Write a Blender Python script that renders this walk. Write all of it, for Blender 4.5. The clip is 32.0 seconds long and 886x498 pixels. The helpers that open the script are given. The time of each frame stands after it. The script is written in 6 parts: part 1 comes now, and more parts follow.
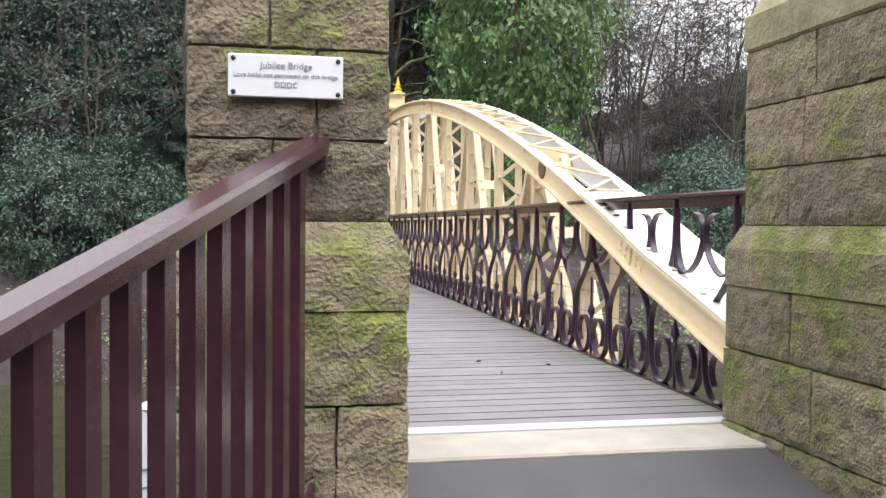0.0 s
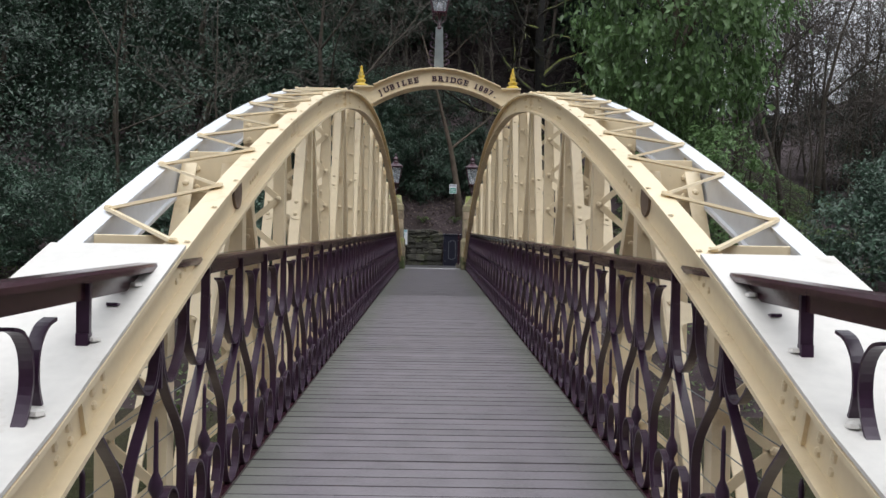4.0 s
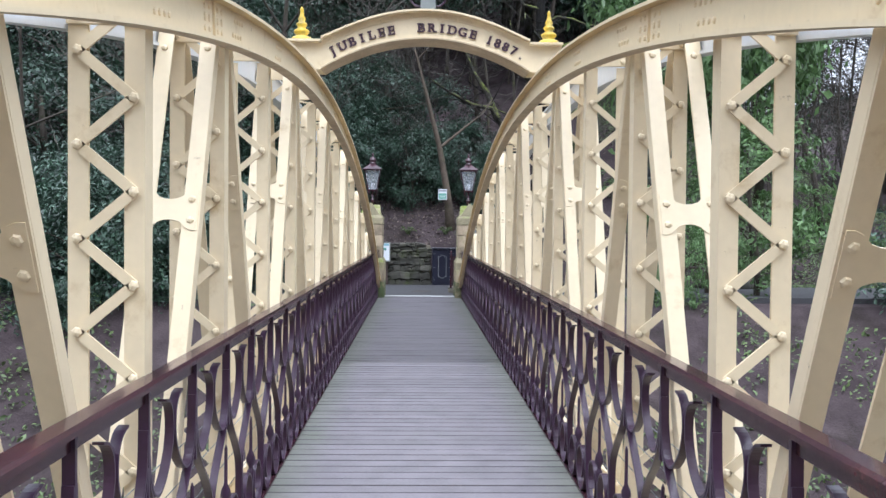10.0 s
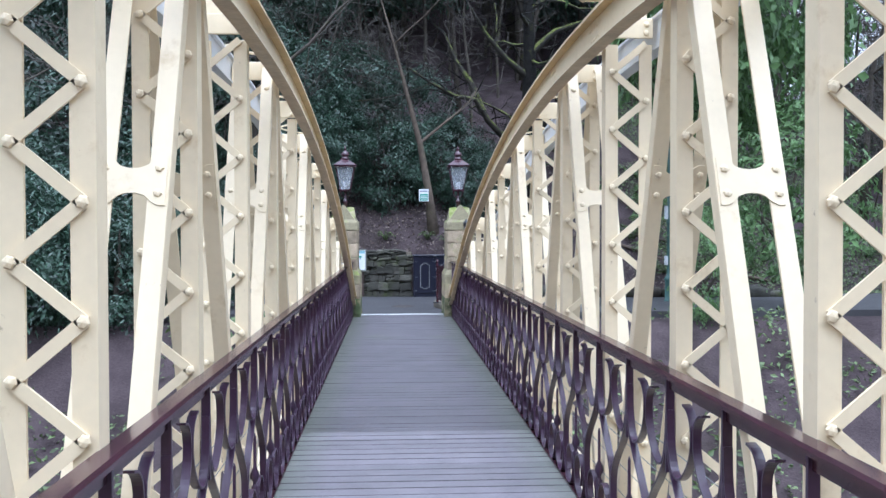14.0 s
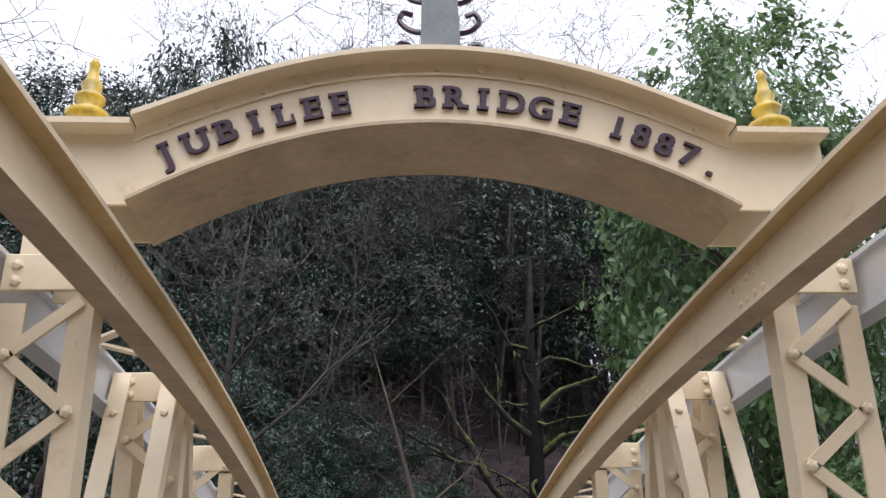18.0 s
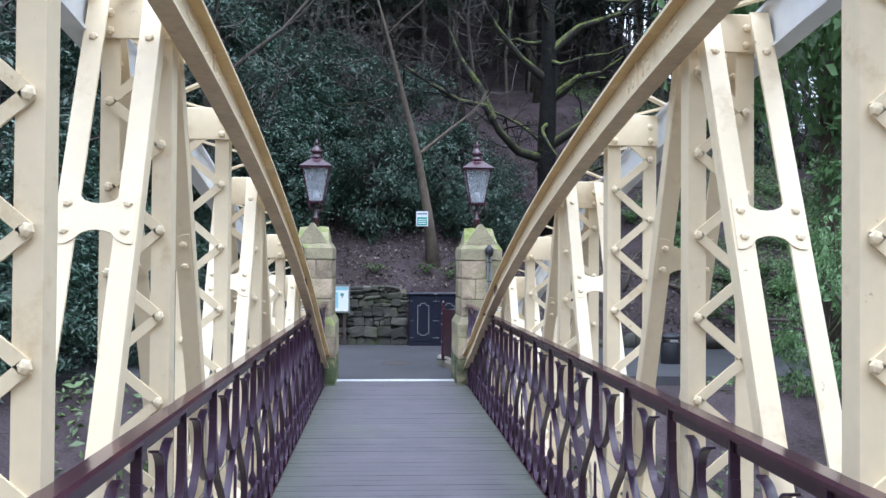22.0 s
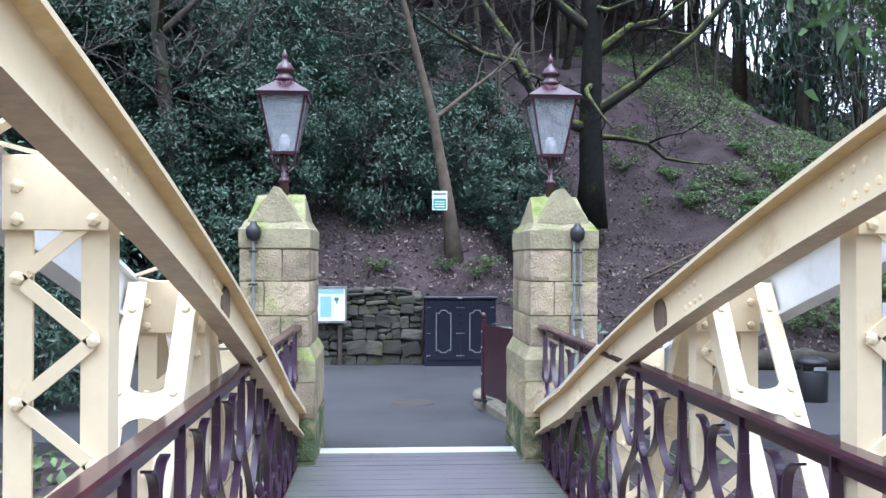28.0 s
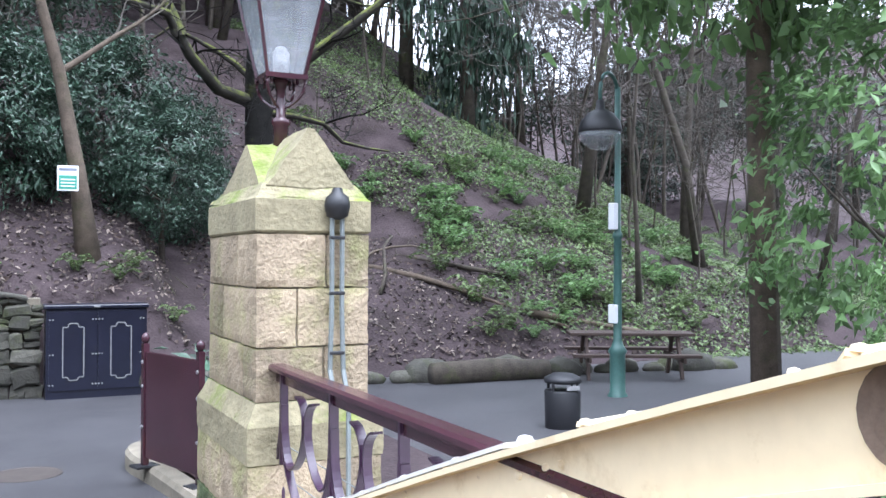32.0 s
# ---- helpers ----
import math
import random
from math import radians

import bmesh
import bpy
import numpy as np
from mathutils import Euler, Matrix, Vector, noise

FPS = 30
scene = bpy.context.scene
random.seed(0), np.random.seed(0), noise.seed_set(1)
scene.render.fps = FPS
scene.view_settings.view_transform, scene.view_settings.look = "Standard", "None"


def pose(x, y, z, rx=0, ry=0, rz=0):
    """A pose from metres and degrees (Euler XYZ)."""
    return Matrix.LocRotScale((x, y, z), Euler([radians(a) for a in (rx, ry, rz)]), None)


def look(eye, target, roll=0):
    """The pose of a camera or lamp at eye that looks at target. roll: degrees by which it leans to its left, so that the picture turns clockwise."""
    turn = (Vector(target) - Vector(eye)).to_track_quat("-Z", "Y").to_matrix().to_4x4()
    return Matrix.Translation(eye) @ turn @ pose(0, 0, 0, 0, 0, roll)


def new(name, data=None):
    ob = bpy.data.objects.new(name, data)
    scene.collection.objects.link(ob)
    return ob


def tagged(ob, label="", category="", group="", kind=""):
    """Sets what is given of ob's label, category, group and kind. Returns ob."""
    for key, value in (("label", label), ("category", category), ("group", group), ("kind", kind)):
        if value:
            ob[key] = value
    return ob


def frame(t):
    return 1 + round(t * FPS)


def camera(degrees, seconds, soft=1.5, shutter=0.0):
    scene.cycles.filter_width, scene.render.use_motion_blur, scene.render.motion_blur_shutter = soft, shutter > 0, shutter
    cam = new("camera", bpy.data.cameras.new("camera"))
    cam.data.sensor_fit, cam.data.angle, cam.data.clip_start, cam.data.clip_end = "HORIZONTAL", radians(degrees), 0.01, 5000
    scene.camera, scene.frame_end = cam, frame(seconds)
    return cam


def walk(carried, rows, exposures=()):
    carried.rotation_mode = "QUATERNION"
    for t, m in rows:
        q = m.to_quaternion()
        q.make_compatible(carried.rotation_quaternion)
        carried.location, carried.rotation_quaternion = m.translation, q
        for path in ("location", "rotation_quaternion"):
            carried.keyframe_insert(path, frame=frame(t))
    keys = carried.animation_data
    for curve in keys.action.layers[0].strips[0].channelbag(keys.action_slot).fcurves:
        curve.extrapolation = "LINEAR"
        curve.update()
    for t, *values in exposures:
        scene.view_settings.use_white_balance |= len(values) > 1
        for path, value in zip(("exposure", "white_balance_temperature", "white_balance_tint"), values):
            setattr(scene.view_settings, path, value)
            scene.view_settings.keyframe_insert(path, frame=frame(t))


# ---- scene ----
cam = camera(52.0, 32.0)
PATH = [
    (0, look((-1.278, -3.681, 0.912), (-0.892, -1.719, 0.860), 0.43)),
    (0.5, look((-0.814, -3.275, 0.900), (-0.549, -1.293, 0.856), 0.70)),
    (1, look((-0.458, -3.001, 0.886), (-0.295, -1.008, 0.845), 0.78)),
    (1.5, look((-0.192, -2.705, 0.913), (-0.089, -0.708, 0.869), 0.83)),
    (2, look((-0.095, -2.326, 0.954), (-0.005, -0.329, 0.907), 1.20)),
    (2.5, look((-0.008, -1.932, 1.002), (0.070, 0.066, 0.953), 1.23)),
    (3, look((0.040, -1.518, 1.082), (0.095, 0.481, 1.033), 1.26)),
    (3.5, look((-0.015, -1.122, 1.182), (0.019, 0.877, 1.135), 1.20)),
    (4, look((-0.046, -0.751, 1.234), (-0.020, 1.248, 1.186), 1.02)),
    (4.5, look((-0.069, -0.354, 1.351), (-0.050, 1.646, 1.303), 1.09)),
    (6.5, look((-0.121, 1.484, 1.534), (-0.101, 3.484, 1.487), 0.73)),
    (7, look((-0.106, 1.963, 1.556), (-0.083, 3.962, 1.508), 0.62)),
    (7.5, look((-0.092, 2.402, 1.561), (-0.068, 4.401, 1.515), 0.56)),
    (8, look((-0.099, 2.835, 1.603), (-0.072, 4.835, 1.555), 0.40)),
    (8.5, look((-0.047, 3.293, 1.594), (-0.018, 5.293, 1.548), 0.30)),
    (9, look((-0.049, 3.697, 1.589), (-0.013, 5.696, 1.540), 0.38)),
    (9.5, look((-0.076, 4.138, 1.617), (-0.031, 6.137, 1.571), 0.42)),
    (10, look((-0.058, 4.593, 1.628), (-0.002, 6.592, 1.582), 0.56)),
    (10.5, look((-0.101, 5.029, 1.624), (-0.037, 7.028, 1.579), 0.58)),
    (11, look((-0.141, 5.462, 1.659), (-0.067, 7.460, 1.614), 0.44)),
    (11.5, look((-0.126, 5.889, 1.667), (-0.043, 7.887, 1.621), 0.32)),
    (12, look((-0.155, 6.297, 1.665), (-0.063, 8.295, 1.618), 0.35)),
    (12.5, look((-0.181, 6.701, 1.675), (-0.080, 8.698, 1.627), 0.17)),
    (13, look((-0.173, 7.108, 1.686), (-0.068, 9.105, 1.639), 0.06)),
    (13.5, look((-0.207, 7.498, 1.697), (-0.098, 9.494, 1.650), 0.03)),
    (15.5, look((-0.206, 8.888, 1.750), (-0.088, 10.883, 1.822), -0.68)),
    (16, look((-0.161, 9.222, 1.793), (-0.050, 11.212, 1.954), -0.68)),
    (16.5, look((-0.158, 9.509, 1.810), (-0.057, 11.484, 2.111), -0.72)),
    (17, look((-0.191, 9.814, 1.854), (-0.088, 11.758, 2.311), -0.81)),
    (17.5, look((-0.182, 10.123, 1.865), (-0.064, 12.026, 2.469), -0.99)),
    (18, look((-0.158, 10.425, 1.900), (-0.038, 12.277, 2.646), -1.03)),
    (18.5, look((-0.166, 10.727, 1.943), (-0.063, 12.545, 2.769), -0.71)),
    (19, look((-0.181, 11.020, 1.954), (-0.066, 12.844, 2.768), -0.68)),
    (19.5, look((-0.168, 11.373, 1.928), (-0.044, 13.195, 2.744), -0.42)),
    (20, look((-0.173, 11.732, 1.878), (-0.043, 13.606, 2.566), -0.05)),
    (20.5, look((-0.178, 12.107, 1.805), (-0.045, 14.055, 2.239), 0.38)),
    (21, look((-0.127, 12.506, 1.754), (0.004, 14.497, 1.889), 0.51)),
    (21.5, look((-0.161, 12.906, 1.693), (-0.032, 14.901, 1.732), 0.63)),
    (22, look((-0.201, 13.357, 1.644), (-0.068, 15.353, 1.678), 0.40)),
    (22.5, look((-0.201, 13.816, 1.629), (-0.066, 15.811, 1.663), 0.35)),
    (23, look((-0.244, 14.259, 1.610), (-0.114, 16.255, 1.645), 0.54)),
    (23.5, look((-0.244, 14.667, 1.612), (-0.122, 16.663, 1.646), 0.41)),
    (24, look((-0.242, 15.096, 1.621), (-0.129, 17.093, 1.656), 0.13)),
    (24.5, look((-0.292, 15.458, 1.614), (-0.186, 17.455, 1.651), 0.08)),
    (25, look((-0.289, 15.802, 1.608), (-0.181, 17.800, 1.644), -0.08)),
    (25.5, look((-0.279, 16.236, 1.623), (-0.166, 18.233, 1.656), -0.07)),
    (27.5, look((-0.326, 18.058, 1.621), (-0.198, 20.054, 1.647), 0.31)),
    (28, look((-0.292, 18.507, 1.610), (-0.163, 20.503, 1.636), 0.16)),
    (28.5, look((-0.252, 18.936, 1.607), (-0.121, 20.931, 1.632), 0.29)),
    (29, look((-0.263, 19.405, 1.593), (-0.131, 21.401, 1.618), 0.38)),
    (29.5, look((-0.255, 19.829, 1.590), (-0.124, 21.824, 1.615), 0.51)),
    (30, look((-0.263, 20.234, 1.601), (-0.135, 22.229, 1.626), 0.77)),
    (30.5, look((-0.278, 20.631, 1.598), (-0.143, 22.626, 1.626), 0.75)),
    (31, look((-0.253, 20.999, 1.587), (-0.027, 22.986, 1.616), 0.75)),
    (31.5, look((-0.200, 21.373, 1.568), (0.292, 23.311, 1.597), 0.41)),
    (32, look((-0.185, 21.687, 1.573), (0.701, 23.480, 1.599), 0.16)),
]
EXPOSURES = [(0, 1.25, 6400, 10), (2, 1, 6000, 10), (3, 0.15, 6100, 10), (4, 0.12, 6200, 10), (4.5, 0.12, 6200, 10), (6.5, 0.25, 6000, 10), (9, 0.95, 5700, 10), (11, 1.1, 5500, 10), (13, 1.15, 5200, 10), (16, 1.15, 5000, 13), (17, 1.5, 4900, 15), (18, 0.45, 6000, 18), (18.5, 0, 6300, 20), (19, -0.35, 6400, 20), (19.5, -0.1, 6800, 20), (20, 0.2, 7200, 20), (20.5, 0.7, 5800, 14), (21.5, 1.1, 5200, 10), (25, 1.2, 5100, 10), (28, 1.55, 5200, 10), (30, 1.78, 5400, 10), (32, 1.92, 5500, 12)]
walk(cam, PATH, EXPOSURES)

# ---- world ----
world = bpy.data.worlds.new("overcast_sky")
scene.world = world
world.use_nodes = True
wn = world.node_tree.nodes
sky = wn.new("ShaderNodeTexSky")
sky.sky_type = 'NISHITA'
sky.sun_disc = False
sky.sun_elevation = radians(60)
sky.sun_rotation = radians(200)
sky.air_density, sky.dust_density, sky.ozone_density = 0.6, 9.0, 0.6
veil = wn.new("ShaderNodeHueSaturation")
veil.inputs["Saturation"].default_value = 0.25
world.node_tree.links.new(sky.outputs[0], veil.inputs["Color"])
# an overcast veil, brightest overhead
up_co = wn.new("ShaderNodeTexCoord")
up_sep = wn.new("ShaderNodeSeparateXYZ")
up_map = wn.new("ShaderNodeMapRange")
up_map.inputs["To Min"].default_value, up_map.inputs["To Max"].default_value = 0.62, 1.15
cloud_col = wn.new("ShaderNodeVectorMath")
cloud_col.operation = 'SCALE'
cloud_col.inputs[0].default_value = (8.0, 8.15, 8.4)
cloud = wn.new("ShaderNodeMix")
cloud.data_type = 'RGBA'
cloud.inputs["Factor"].default_value = 0.94
wl = world.node_tree.links
wl.new(up_co.outputs["Generated"], up_sep.inputs[0])
wl.new(up_sep.outputs["Z"], up_map.inputs["Value"])
wl.new(up_map.outputs[0], cloud_col.inputs["Scale"])
wl.new(veil.outputs[0], cloud.inputs["A"])
wl.new(cloud_col.outputs[0], cloud.inputs["B"])
wl.new(cloud.outputs["Result"], wn["Background"].inputs[0])
wn["Background"].inputs[1].default_value = 0.15
sun_data = bpy.data.lights.new("sun", 'SUN')
sun_data.energy, sun_data.angle, sun_data.color = 1.5, radians(50), (1.0, 0.98, 0.96)
sun = new("sun", sun_data)
sun.matrix_world = look((0, 0, 0), (-0.12, 0.38, -1.0))


# ---- materials ----
def mat(name, base, rough=0.6, metal=0.0, var=0.25, scale=6.0, fine=60.0, bump=0.15, tint=None, tint_scale=1.3, tint_cut=0.55,
        island=0.0, objvar=0.0, spec=0.5, up=0.0, dist=0.02, edge=0.0, thin=0.0, specks=None):
    """A surface with colour varied at two scales, an optional second tone in patches, and fine relief."""
    m = bpy.data.materials.new(name)
    m.use_nodes = True
    nt = m.node_tree
    N, L = nt.nodes, nt.links
    b = N["Principled BSDF"]
    b.inputs["Roughness"].default_value, b.inputs["Metallic"].default_value = rough, metal
    b.inputs["Specular IOR Level"].default_value = spec
    co = N.new("ShaderNodeTexCoord")
    geo = N.new("ShaderNodeNewGeometry")
    n1, n2 = N.new("ShaderNodeTexNoise"), N.new("ShaderNodeTexNoise")
    n1.inputs["Scale"].default_value, n2.inputs["Scale"].default_value = scale, fine
    n1.inputs["Detail"].default_value, n2.inputs["Detail"].default_value = 6, 4
    for n in (n1, n2):
        L.new(geo.outputs["Position"], n.inputs["Vector"])
    mixn = N.new("ShaderNodeMath")
    mixn.operation = 'MULTIPLY_ADD'
    L.new(n2.outputs["Fac"], mixn.inputs[0])
    mixn.inputs[1].default_value = 0.5
    half = N.new("ShaderNodeMath")
    half.operation = 'MULTIPLY'
    half.inputs[1].default_value = 0.75
    L.new(n1.outputs["Fac"], half.inputs[0])
    L.new(half.outputs[0], mixn.inputs[2])
    ramp = N.new("ShaderNodeMapRange")
    ramp.inputs["From Min"].default_value, ramp.inputs["From Max"].default_value = 0.38, 0.86
    ramp.inputs["To Min"].default_value, ramp.inputs["To Max"].default_value = 1 - var, 1 + var
    L.new(mixn.outputs[0], ramp.inputs["Value"])
    last = ramp.outputs[0]
    for k, src in ((island, geo.outputs["Random Per Island"]), (objvar, None)):
        if k:
            if src is None:
                src = N.new("ShaderNodeObjectInfo").outputs["Random"]
            r2 = N.new("ShaderNodeMapRange")
            r2.inputs["To Min"].default_value, r2.inputs["To Max"].default_value = 1 - k, 1 + k
            L.new(src, r2.inputs["Value"])
            mu = N.new("ShaderNodeMath")
            mu.operation = 'MULTIPLY'
            L.new(last, mu.inputs[0])
            L.new(r2.outputs[0], mu.inputs[1])
            last = mu.outputs[0]
    col = N.new("ShaderNodeMix")
    col.data_type = 'RGBA'
    col.inputs["A"].default_value = (*base, 1)
    col.inputs["Factor"].default_value = 0
    if tint:
        n3 = N.new("ShaderNodeTexNoise")
        n3.inputs["Scale"].default_value, n3.inputs["Detail"].default_value = tint_scale, 7
        n3.inputs["Roughness"].default_value = 0.7
        L.new(geo.outputs["Position"], n3.inputs["Vector"])
        r3 = N.new("ShaderNodeMapRange")
        fac = n3.outputs["Fac"]
        if up:
            # growth settles on faces that look upwards
            sep = N.new("ShaderNodeSeparateXYZ")
            L.new(geo.outputs["True Normal"], sep.inputs[0])
            ma = N.new("ShaderNodeMath")
            ma.operation = 'MULTIPLY_ADD'
            ma.inputs[1].default_value = up
            L.new(sep.outputs["Z"], ma.inputs[0])
            L.new(fac, ma.inputs[2])
            fac = ma.outputs[0]
        r3.inputs["From Min"].default_value, r3.inputs["From Max"].default_value = tint_cut, tint_cut + 0.16
        L.new(fac, r3.inputs["Value"])
        fac = r3.outputs[0]
        if edge:
            # green film towards both sides of the bridge, where nobody treads
            sep = N.new("ShaderNodeSeparateXYZ")
            L.new(geo.outputs["Position"], sep.inputs[0])
            ab, sm, ad = N.new("ShaderNodeMath"), N.new("ShaderNodeMapRange"), N.new("ShaderNodeMath")
            ab.operation, ad.operation, ad.use_clamp = 'ABSOLUTE', 'ADD', True
            L.new(sep.outputs["X"], ab.inputs[0])
            sm.inputs["From Min"].default_value, sm.inputs["From Max"].default_value, sm.inputs["To Max"].default_value = edge, 0.95, 0.8
            L.new(ab.outputs[0], sm.inputs["Value"])
            L.new(sm.outputs[0], ad.inputs[0])
            L.new(r3.outputs[0], ad.inputs[1])
            fac = ad.outputs[0]
        L.new(fac, col.inputs["Factor"])
        col.inputs["B"].default_value = (*tint, 1)
    sc = N.new("ShaderNodeVectorMath")
    sc.operation = 'SCALE'
    paint = col.outputs["Result"]
    if specks:
        # chips and rust spots
        n4, r4, c4 = N.new("ShaderNodeTexNoise"), N.new("ShaderNodeMapRange"), N.new("ShaderNodeMix")
        n4.inputs["Scale"].default_value, n4.inputs["Detail"].default_value, n4.inputs["Roughness"].default_value = 13.0, 8, 0.72
        L.new(geo.outputs["Position"], n4.inputs["Vector"])
        r4.inputs["From Min"].default_value, r4.inputs["From Max"].default_value, r4.inputs["To Max"].default_value = 0.665, 0.72, 0.75
        L.new(n4.outputs["Fac"], r4.inputs["Value"])
        c4.data_type = 'RGBA'
        c4.inputs["B"].default_value = (*specks, 1)
        L.new(paint, c4.inputs["A"])
        L.new(r4.outputs[0], c4.inputs["Factor"])
        paint = c4.outputs["Result"]
    L.new(paint, sc.inputs[0])
    L.new(last, sc.inputs["Scale"])
    L.new(sc.outputs[0], b.inputs["Base Color"])
    if thin:
        # light comes through thin leaves
        tr, ms = N.new("ShaderNodeBsdfTranslucent"), N.new("ShaderNodeMixShader")
        ms.inputs[0].default_value = thin
        L.new(sc.outputs[0], tr.inputs["Color"])
        L.new(b.outputs[0], ms.inputs[1])
        L.new(tr.outputs[0], ms.inputs[2])
        L.new(ms.outputs[0], N["Material Output"].inputs[0])
    if bump:
        bp = N.new("ShaderNodeBump")
        bp.inputs["Strength"].default_value, bp.inputs["Distance"].default_value = bump, dist
        L.new(mixn.outputs[0], bp.inputs["Height"])
        L.new(bp.outputs[0], b.inputs["Normal"])
    return m


CREAM = mat("cream_paint", (0.77, 0.645, 0.435), 0.42, var=0.06, scale=1.5, fine=25, bump=0.03, tint=(0.60, 0.46, 0.26), tint_scale=4.0, tint_cut=0.58, specks=(0.26, 0.16, 0.075))
# pale outer-rib paint, with the sky's blue light put into its colour
SKYLITP = mat("sky_tinted_pale_paint", (0.70, 0.72, 0.75), 0.4, var=0.07, scale=1.5, fine=25, bump=0.02, tint=(0.55, 0.56, 0.55), tint_scale=2.5, tint_cut=0.6)
PLATEP = mat("weathered_white_paint", (0.66, 0.635, 0.59), 0.42, var=0.10, scale=2, fine=25, bump=0.03, tint=(0.45, 0.40, 0.32), tint_scale=2.5, tint_cut=0.58)
# a darker, browner cream for the rib undersides and the portal soffit
BROWNP = mat("brown_cream_paint", (0.47, 0.37, 0.24), 0.6, var=0.25, scale=4, fine=30, bump=0.05, tint=(0.56, 0.46, 0.31), tint_scale=3.0, tint_cut=0.56)
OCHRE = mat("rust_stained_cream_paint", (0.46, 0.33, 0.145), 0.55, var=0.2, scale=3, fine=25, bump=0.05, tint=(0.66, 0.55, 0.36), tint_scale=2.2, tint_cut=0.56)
MAROON = mat("maroon_paint", (0.047, 0.018, 0.026), 0.20, var=0.25, scale=3, fine=40, bump=0.05, tint=(0.080, 0.028, 0.028), tint_cut=0.57)
PLUM = mat("plum_purple_paint", (0.038, 0.017, 0.038), 0.30, var=0.3, scale=4, fine=40, bump=0.05, tint=(0.070, 0.030, 0.036), tint_cut=0.62)
DECK = mat("weathered_deck_timber", (0.182, 0.165, 0.182), 0.60, var=0.24, scale=4, fine=55, bump=0.3, tint=(0.165, 0.172, 0.140), tint_scale=0.8, tint_cut=0.60, objvar=0.10, edge=0.66)
# darker, smoother timber for the boards of the far stretch
DARKDECK = mat("dark_smooth_deck_timber", (0.112, 0.102, 0.114), 0.50, var=0.26, scale=2.2, fine=90, bump=0.18, tint=(0.115, 0.122, 0.095), tint_scale=0.7, tint_cut=0.58, objvar=0.05, edge=0.62)
STONE = mat("buff_gritstone", (0.305, 0.242, 0.165), 0.92, var=0.38, scale=5, fine=60, bump=1.0, tint=(0.225, 0.215, 0.095), tint_scale=1.9, tint_cut=0.51, objvar=0.24, up=0.10, dist=0.025, specks=(0.12, 0.10, 0.07))
DSTONE = mat("mossy_dark_gritstone", (0.225, 0.182, 0.128), 0.92, var=0.5, scale=11, fine=75, bump=1.0, tint=(0.145, 0.165, 0.042), tint_scale=2.3, tint_cut=0.49, objvar=0.28, up=0.16, dist=0.04, specks=(0.36, 0.36, 0.31))
ALGAE = mat("algae_green_stone", (0.060, 0.080, 0.032), 0.9, var=0.45, scale=7, fine=50, bump=1.0, tint=(0.235, 0.205, 0.120), tint_scale=3.4, tint_cut=0.47, objvar=0.2, dist=0.03)
MOSSCAP = mat("mossy_cap_stone", (0.27, 0.235, 0.145), 0.92, var=0.30, scale=6, fine=45, bump=0.9, tint=(0.155, 0.195, 0.035), tint_scale=2.5, tint_cut=0.60, up=0.22)
MORTAR = mat("mortar", (0.19, 0.165, 0.125), 0.95, var=0.3, scale=8, fine=80, bump=0.4)
ASPHALT = mat("damp_asphalt", (0.060, 0.058, 0.062), 0.55, var=0.22, scale=0.9, fine=170, bump=0.25, tint=(0.043, 0.041, 0.044), tint_scale=0.6, tint_cut=0.5, spec=0.35)
CONCRETE = mat("threshold_concrete", (0.34, 0.305, 0.265), 0.85, var=0.2, scale=5, fine=150, bump=0.3)
STEELS = mat("threshold_steel", (0.52, 0.52, 0.52), 0.35, var=0.12, scale=6, fine=60, bump=0.05)
SOIL = mat("leaf_litter_soil", (0.054, 0.041, 0.043), 0.95, var=0.5, scale=1.6, fine=24, bump=1.0, tint=(0.030, 0.024, 0.021), tint_scale=0.5, tint_cut=0.52, dist=0.05, spec=0.1)
BARK = mat("bark", (0.060, 0.049, 0.038), 0.95, var=0.45, scale=7, fine=50, bump=0.8, tint=(0.055, 0.062, 0.020), tint_scale=2.0, tint_cut=0.54)
WETBARK = mat("wet_black_bark", (0.013, 0.012, 0.011), 0.9, spec=0.2, var=0.5, scale=7, fine=45, bump=0.9, tint=(0.050, 0.056, 0.016), tint_scale=2.2, tint_cut=0.57)
PALEBARK = mat("pale_bark", (0.100, 0.076, 0.056), 0.95, var=0.4, scale=7, fine=50, bump=0.7, tint=(0.075, 0.07, 0.035), tint_scale=2.0, tint_cut=0.55)
MOSSBARK = mat("mossy_bark", (0.030, 0.026, 0.020), 0.95, var=0.45, scale=7, fine=50, bump=0.9, tint=(0.115, 0.130, 0.026), tint_scale=2.4, tint_cut=0.54, up=0.25)
TWIG = mat("bare_twigs", (0.072, 0.062, 0.052), 0.95, var=0.3, scale=3, fine=30, bump=0.0, island=0.4)
LEAFD = mat("dark_evergreen_leaves", (0.030, 0.056, 0.034), 0.42, var=0.2, scale=0.8, fine=9, bump=0.0, island=0.55, thin=0.15)
LEAFM = mat("laurel_leaves", (0.050, 0.090, 0.058), 0.30, var=0.25, scale=0.8, fine=9, bump=0.0, island=0.6, thin=0.2)
LEAFL = mat("light_green_leaves", (0.140, 0.230, 0.088), 0.38, var=0.25, scale=0.8, fine=9, bump=0.0, island=0.45, thin=0.4)
IVY = mat("ground_ivy", (0.112, 0.160, 0.058), 0.45, var=0.35, scale=0.6, fine=9, bump=0.0, island=0.6, thin=0.3)
